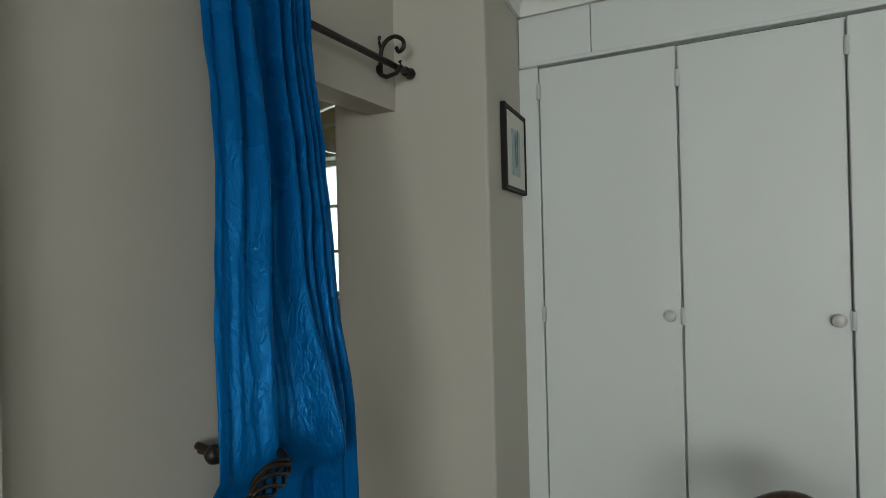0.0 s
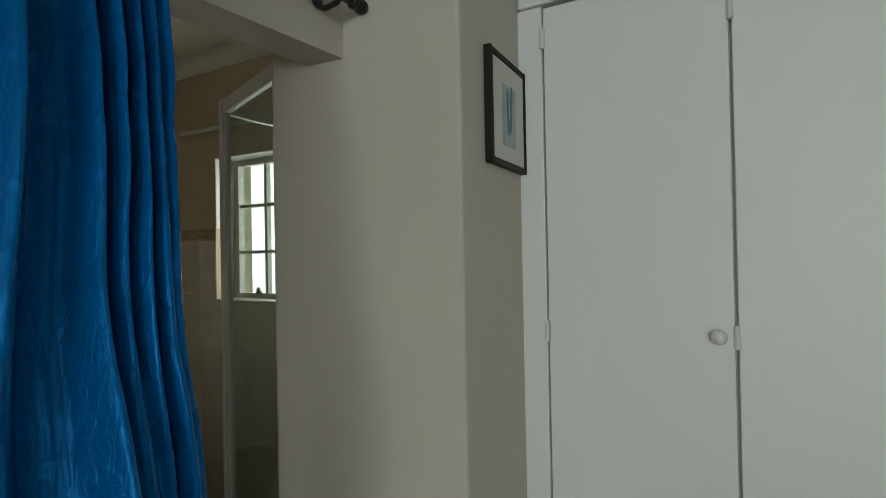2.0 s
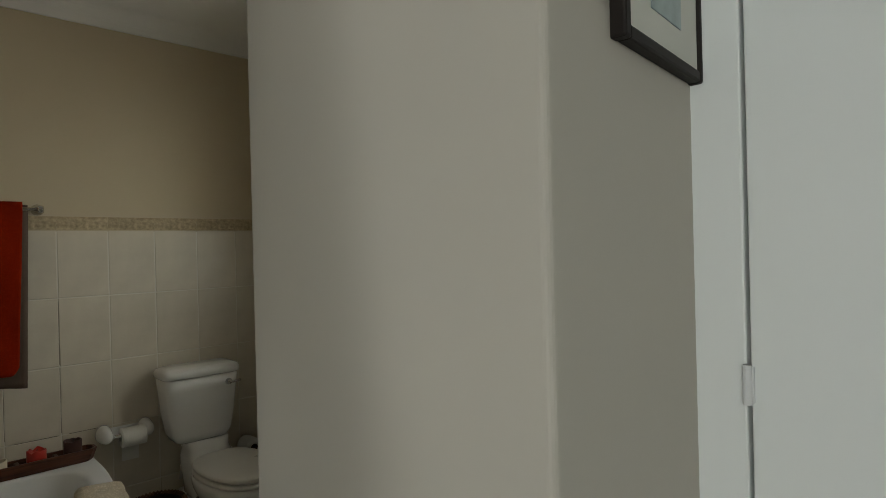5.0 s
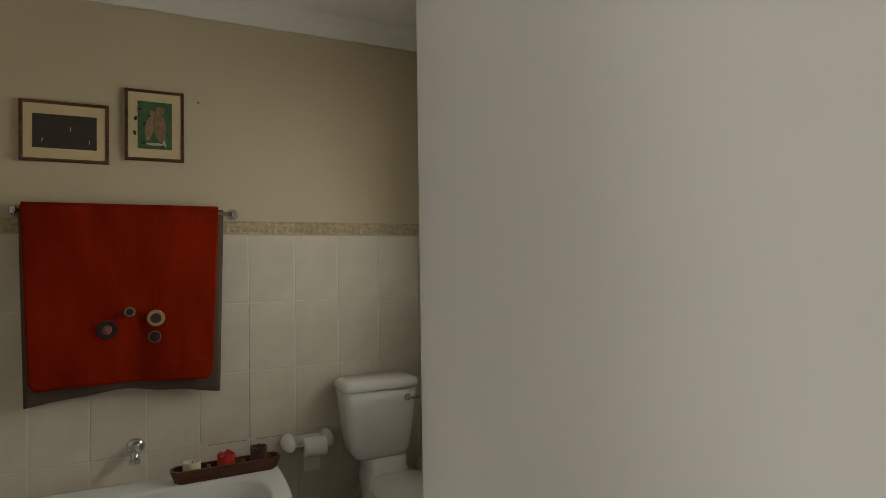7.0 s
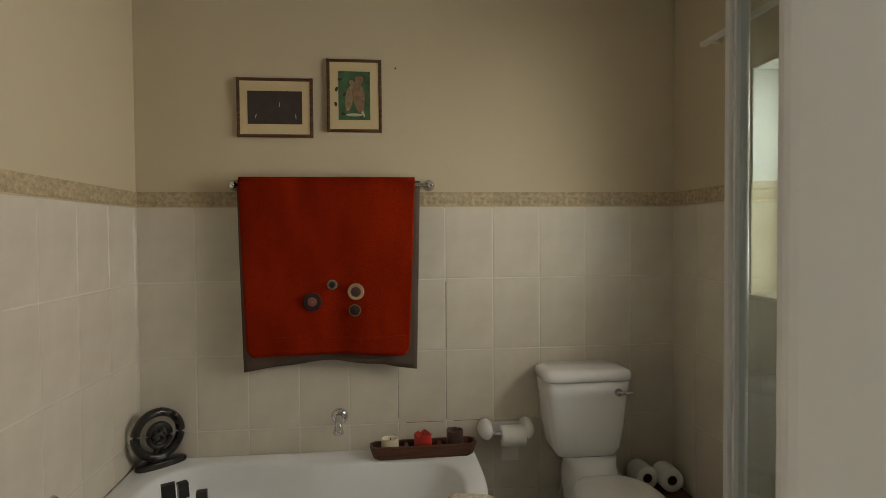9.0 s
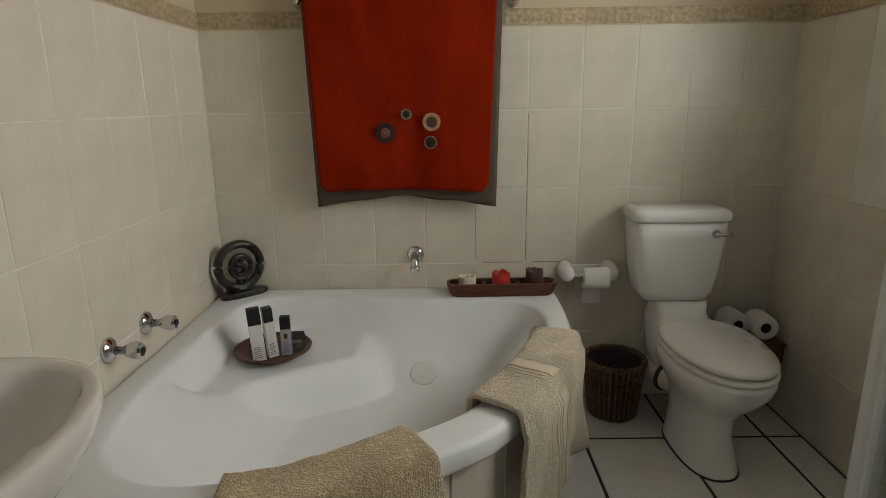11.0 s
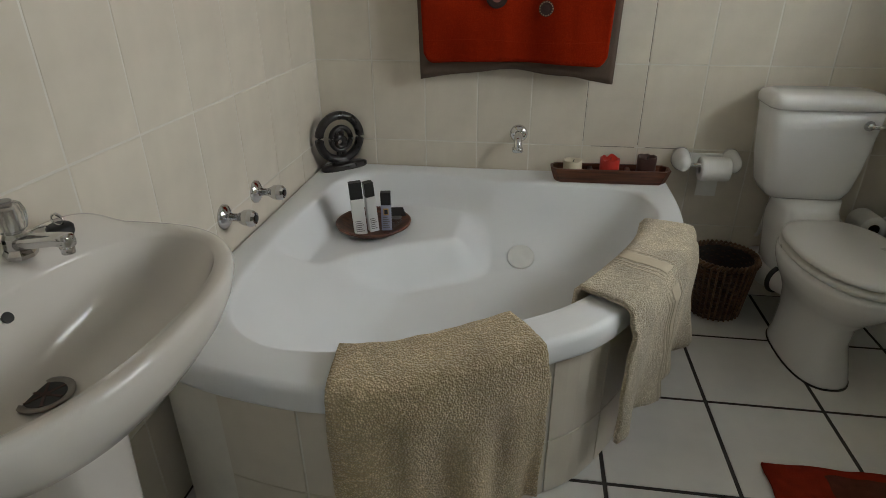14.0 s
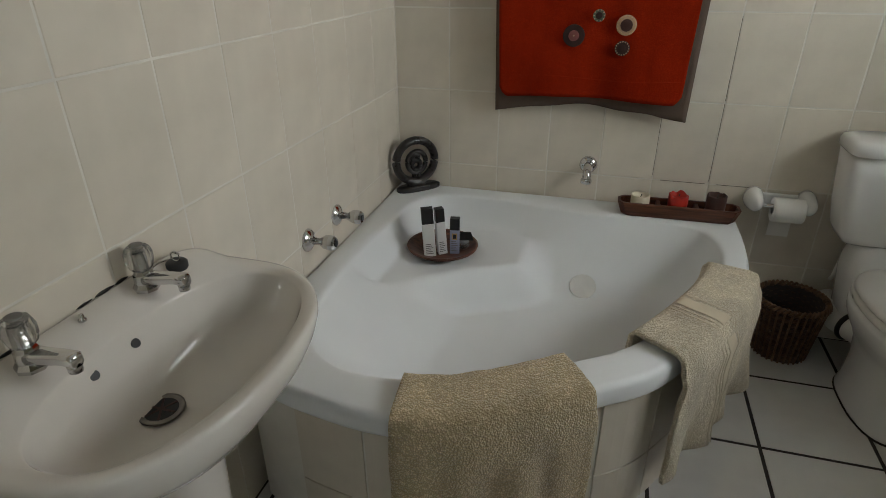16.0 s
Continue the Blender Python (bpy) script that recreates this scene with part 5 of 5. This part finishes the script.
def candle(label, dx, h, r, wax, jag):
    c = empty("candle", label, "candle", "candles in the tray")
    n = 28
    rings = []
    for z, f in ((0.0, 0.96), (0.004, 1.0), (h * 0.5, 1.0)):
        rings.append([(r * f * math.cos(2 * math.pi * k / n), r * f * math.sin(2 * math.pi * k / n), z) for k in range(n)])
    top = [h + jag * noise.noise((k * 0.45, r * 50, h * 90)) for k in range(n)]
    top[-1] = (top[0] + top[-2]) / 2
    for f, dz in ((1.0, 0.0), (0.94, 0.003), (0.86, 0.0), (0.80, -0.008)):
        rings.append([(r * f * math.cos(2 * math.pi * k / n), r * f * math.sin(2 * math.pi * k / n), top[k] + dz) for k in range(n)])
    rings.append([(r * 0.3 * math.cos(2 * math.pi * k / n), r * 0.3 * math.sin(2 * math.pi * k / n), h - 0.012) for k in range(n)])
    m = TM @ pose(dx, 0, 0.0225)
    part("wax", moved(loft(rings), m), wax, c, "", True)
    part("wick", moved(tube([(0, 0, h - 0.013), (0.001, 0, h - 0.004), (0.004, 0.001, h + 0.004)], 0.0015, 6), m), BOXBLACK, c, "burnt wick")


candle("short cream candle with burnt wick in the tray", -0.134, 0.050, 0.034, WAXCREAM, 0.004)
candle("half-burnt red candle with a ragged edge", -0.002, 0.062, 0.035, WAXRED, 0.012)
candle("dark brown candle in the tray", 0.128, 0.072, 0.034, WAXBROWN, 0.006)

DH = empty("wooden_dish", "shallow round dark wooden dish on the bath seat", "dish")
dx0, dy0, dz0 = 0.297, -0.385, bed(0.297, -0.385)
part("dish_body", lathe([(0.001, 0.003), (0.055, 0.003), (0.085, 0.012), (0.122, 0.032), (0.130, 0.036), (0.133, 0.033), (0.131, 0.027), (0.095, 0.006), (0.060, 0.0), (0.001, 0.0)][::-1], 48, (dx0, dy0, dz0)), DARKWOOD, DH, "", True)


def bottle(label, px, py, w, d, h, cap_h, rz, body, tilt=0.0, gold=False):
    b = empty("toiletry_box", label, "toiletry", "toiletries in the dish")
    m = pose(px, py, dz0 + 0.0045, 0, tilt, rz)
    bd = part("carton", moved(rbox((-w / 2, -d / 2, 0), (w / 2, d / 2, h - cap_h), 0.002), m), body, b)
    part("cap", moved(rbox((-w / 2 + 0.0005, -d / 2 + 0.0005, h - cap_h + 0.0004), (w / 2 - 0.0005, d / 2 - 0.0005, h), 0.002), m), BOXBLACK, b, "black top")
    for k in range(6):
        part("print_line", moved(boxes(((-w * 0.34, -d / 2 - 0.0008, 0.012 + 0.0075 * k), (w * (0.30 - 0.09 * (k % 3)), -d / 2 + 0.0004, 0.0145 + 0.0075 * k))), m), LABELGREY, bd)
    if gold:
        part("emblem", moved(boxes(((-w * 0.25, -d / 2 - 0.0008, h * 0.42), (w * 0.25, -d / 2 + 0.0004, h * 0.60))), m), GOLD, bd, "small gold and black emblem")
        part("emblem", moved(boxes(((-w * 0.16, -d / 2 - 0.0012, h * 0.45), (w * 0.16, -d / 2 + 0.0004, h * 0.57))), m), BOXBLACK, bd)


bottle("tall white carton with a black top", 0.262, -0.432, 0.044, 0.028, 0.190, 0.060, 22, BOXWHITE, -3)
bottle("tall white carton with a black slanted top", 0.300, -0.400, 0.034, 0.030, 0.182, 0.052, 32, BOXWHITE, -4)
bottle("small pale bottle with black cap and gold emblem", 0.345, -0.385, 0.036, 0.030, 0.140, 0.045, 10, LIQUID, 0, True)
JR = empty("soap_jar", "small clear jar beside the bottles", "jar")
part("jar_body", lathe([(0.017, 0), (0.019, 0.003), (0.019, 0.024), (0.016, 0.028)], 24, (0.372, -0.352, dz0 + 0.0075)), CLEAR, JR, "", True)
part("jar_lid", lathe([(0.018, 0.0285), (0.019, 0.030), (0.019, 0.038), (0.017, 0.040)], 24, (0.372, -0.352, dz0 + 0.0075)), LABELGREY, JR, "grey lid", True)
SA = empty("sachet", "small black toiletry sachet", "sachet")
part("foil", moved(rbox((-0.030, -0.022, -0.0015), (0.030, 0.022, 0.0015), 0.001), pose(0.372, -0.345, dz0 + 0.056, 22, 8, 30)), BOXBLACK, SA)

# bath mat on the floor
MT = empty("bath_mat", "red and brown patterned cotton bath mat on the tiles", "mat")
def sheet(x0, y0, x1, y1, z, seed, n=26):
    rows = []
    for j in range(n + 1):
        rows.append([(x0 + (x1 - x0) * i / n + 0.006 * noise.noise((j * 0.3, seed, i * 0.2)), y0 + (y1 - y0) * j / n + 0.010 * noise.noise((i * 0.25, seed, j * 0.1)), z + 0.003 * (1 + noise.noise((i * 0.4, j * 0.4, seed)))) for i in range(n + 1)])
    return loft(rows, False, False, False)
thick(part("woven_field", sheet(1.495, -0.955, 2.03, -1.345, 0.003, 2.0), REDMAT, MT, "", True), 0.007)
thick(part("pattern_patch", sheet(1.640, -0.985, 2.00, -1.30, 0.0115, 5.0), BROWNMAT, MT, "brown pattern", True), 0.002)

# ---- tile border and wall tiles ----
def tile_mesh(w, h, e=0.0022, t=GR + 0.0005, name="tile"):
    """A glazed tile facing -y, its lower left corner at the origin, back at y = 0."""
    bm = bmesh.new()
    a = [bm.verts.new(p) for p in ((0, 0, 0), (w, 0, 0), (w, 0, h), (0, 0, h))]
    b = [bm.verts.new(p) for p in ((0, -t * 0.55, 0), (w, -t * 0.55, 0), (w, -t * 0.55, h), (0, -t * 0.55, h))]
    c = [bm.verts.new(p) for p in ((e, -t, e), (w - e, -t, e), (w - e, -t, h - e), (e, -t, h - e))]
    for i in range(4):
        j = (i + 1) % 4
        bm.faces.new((a[i], a[j], b[j], b[i]))
        bm.faces.new((b[i], b[j], c[j], c[i]))
    bm.faces.new(c)
    bmesh.ops.recalc_face_normals(bm, faces=bm.faces[:])
    me = bpy.data.meshes.new(name)
    bm.to_mesh(me)
    bm.free()
    return me


MESHES = {}


def lay(parent, w, h, m, material, name="tile", t=GR + 0.0005):
    key = (name, round(w, 3), round(h, 3), t)
    if key not in MESHES:
        MESHES[key] = tile_mesh(w, h, 0.0022, t, name)
        MESHES[key].materials.append(material)
    ob = new(name, MESHES[key])
    ob.parent = parent
    ob.matrix_world = m
    return ob


def spans(a, b, first, pitch):
    """Tile edges between a and b, cut at first + k * pitch."""
    cuts = [a] + sorted(first + k * pitch for k in range(-20, 21) if a + 0.02 < first + k * pitch < b - 0.02) + [b]
    return list(zip(cuts, cuts[1:]))


G = 0.0013
ROWS = [(0.0, 0.298), (0.298, 0.600), (0.600, 0.902), (0.902, 1.204), (1.204, 1.505)]


def tiled(parent, a, b, first, pitch, frame_m, skip=None):
    for x0, x1 in spans(a, b, first, pitch):
        for z0, z1 in ROWS:
            if skip and skip(x0, x1, z0, z1):
                continue
            jit = random.uniform(-0.0007, 0.0007)
            lay(parent, x1 - x0 - 2 * G, z1 - z0 - 2 * G, frame_m @ pose(x0 + G, jit * 0.5, z0 + G, 0, 0, random.uniform(-0.10, 0.10)), TILE)


random.seed(4)
tiled(WN, 0.0, XR, 1.231, 0.2023, pose(0, GR, 0))
tiled(WW, -2.38, 0.0, -0.675, 0.2155, pose(-GR, 0, 0, 0, 0, 90))
# the east wall has no grout step: tiles stand proud of it
tiled(WE, 0.002, 2.0, 0.19, 0.2023, pose(XR, 0, 0, 0, 0, -90), lambda x0, x1, z0, z1: x1 > -WY0 - 0.01 and x0 < -WY1 + 0.01 and z1 > WZ0)
for x0, x1 in spans(0.657, 1.543, 0.85, 0.2023):
    lay(WE, x1 - x0 - 2 * G, WZ0 - 0.904 - 0.016, pose(XR, 0, 0, 0, 0, -90) @ pose(x0 + G, 0, 0.904), TILE)


def border_mesh(L):
    nx, nz, H, t = 44, 14, 0.058, 0.008
    rows = []
    for j in range(nz + 1):
        v = j / nz
        row = []
        for i in range(nx + 1):
            u = i / nx
            x, z = L * u, H * v
            if v < 0.13 or v > 0.87:
                hgt = 1.0 - 0.25 * abs(math.sin(40 * u * math.pi)) * 0.3
            else:
                k = u * 4.0
                c = math.sin(2 * math.pi * k) * 0.18
                vine = math.exp(-((v - 0.5 - c) / 0.07) ** 2)
                fx, fz = (k * 2 % 1.0) - 0.5, v - (0.62 if int(k * 2) % 2 else 0.38)
                rr = math.hypot(fx * 0.5 * 1.7, fz)
                leaf = math.exp(-((rr - 0.16) / 0.05) ** 2) + math.exp(-(rr / 0.07) ** 2)
                hgt = 0.25 + 0.75 * min(1.0, vine * 0.8 + leaf)
            row.append((x, -t * (0.45 + 0.55 * hgt), z))
        rows.append(row)
    return rows


def border(parent, L, m):
    key = ("border", round(L, 3))
    if key not in MESHES:
        rows = border_mesh(L)
        bm = loft(rows, False, False, False)
        e = [bm.verts.new(p) for p in ((0, 0, 0), (L, 0, 0), (L, 0, 0.058), (0, 0, 0.058))]
        bmesh.ops.recalc_face_normals(bm, faces=bm.faces[:])
        for f in bm.faces:
            f.smooth = True
        me = bpy.data.meshes.new("border_tile")
        bm.to_mesh(me)
        bm.free()
        me.materials.append(BORDER)
        MESHES[key] = me
    ob = new("border_tile", MESHES[key])
    ob.parent = parent
    ob.matrix_world = m


for x0, x1 in spans(0.0, XR, 1.231, 0.2023):
    border(WN, x1 - x0 - 0.001, pose(x0, 0.0005, 1.507))
for x0, x1 in spans(-2.38, 0.0, -0.675, 0.2155):
    border(WW, x1 - x0 - 0.001, pose(-0.0005, x0, 1.507, 0, 0, 90))
for x0, x1 in spans(0.0, -WY0, 0.19, 0.2023):
    border(WE, x1 - x0 - 0.001, pose(XR + 0.0005, -x0, 1.507, 0, 0, -90))
# tiled and bordered cheek of the window reveal
lay(WE, 0.115, 1.504 - WZ0 - 0.006, pose(XR + 0.118, WY0 + 0.0, WZ0 + 0.005, 0, 0, 180), TILE)
border(WE, 0.115, pose(XR + 0.118, WY0 - 0.0005, 1.507, 0, 0, 180))
part("reveal_lining", boxes(((XR + 0.002, WY0 - 0.004, 1.566), (XR + 0.124, WY0 + 0.001, WZ1 - 0.0045)), ((XR + 0.002, WY0 - 0.004, WZ1 - 0.004), (XR + 0.124, WY1 + 0.004, WZ1 + 0.001)), ((XR + 0.002, WY1 - 0.001, WZ0 + 0.005), (XR + 0.124, WY1 + 0.004, WZ1 - 0.0045))), CEIL, WE, "white painted window reveal")

# darker, stained joints behind the bath
for x, z0, z1 in ((1.231, 0.61, 0.90), (1.231, 0.91, 1.19), (1.0287, 0.62, 0.88)):
    part("stained_joint", boxes(((x - 0.0009, -0.0006, z0), (x + 0.0009, 0.0010, z1))), STAINED, WN, "grey stained grout")
for x0, x1 in ((1.06, 1.22), (1.26, 1.40)):
    part("stained_joint", boxes(((x0, -0.0006, 0.5990), (x1, 0.0010, 0.6012))), STAINED, WN, "grey stained grout")

# floor tiles
FL = bpy.data.objects["floor"]
part("wall_joint", boxes(((XR - 0.012, -1.40, -0.001), (XR - 0.0062, -0.008, 0.0018))), FGROUT, FL, "dark joint along the wall")
for x0, x1 in spans(0.0, XR, 1.415, 0.3425):
    for y0, y1 in spans(-2.38, 0.0, -0.335, 0.3700):
        if x0 < 0.45 and y0 > -0.9:
            continue
        lay(FL, x1 - x0 - 0.009, y1 - y0 - 0.009, Matrix(((1, 0, 0, x0 + 0.0045), (0, 0, 1, y0 + 0.0045), (0, -1, 0, -0.0078), (0, 0, 0, 1))), FLOORTILE, "floor_tile", 0.0078)
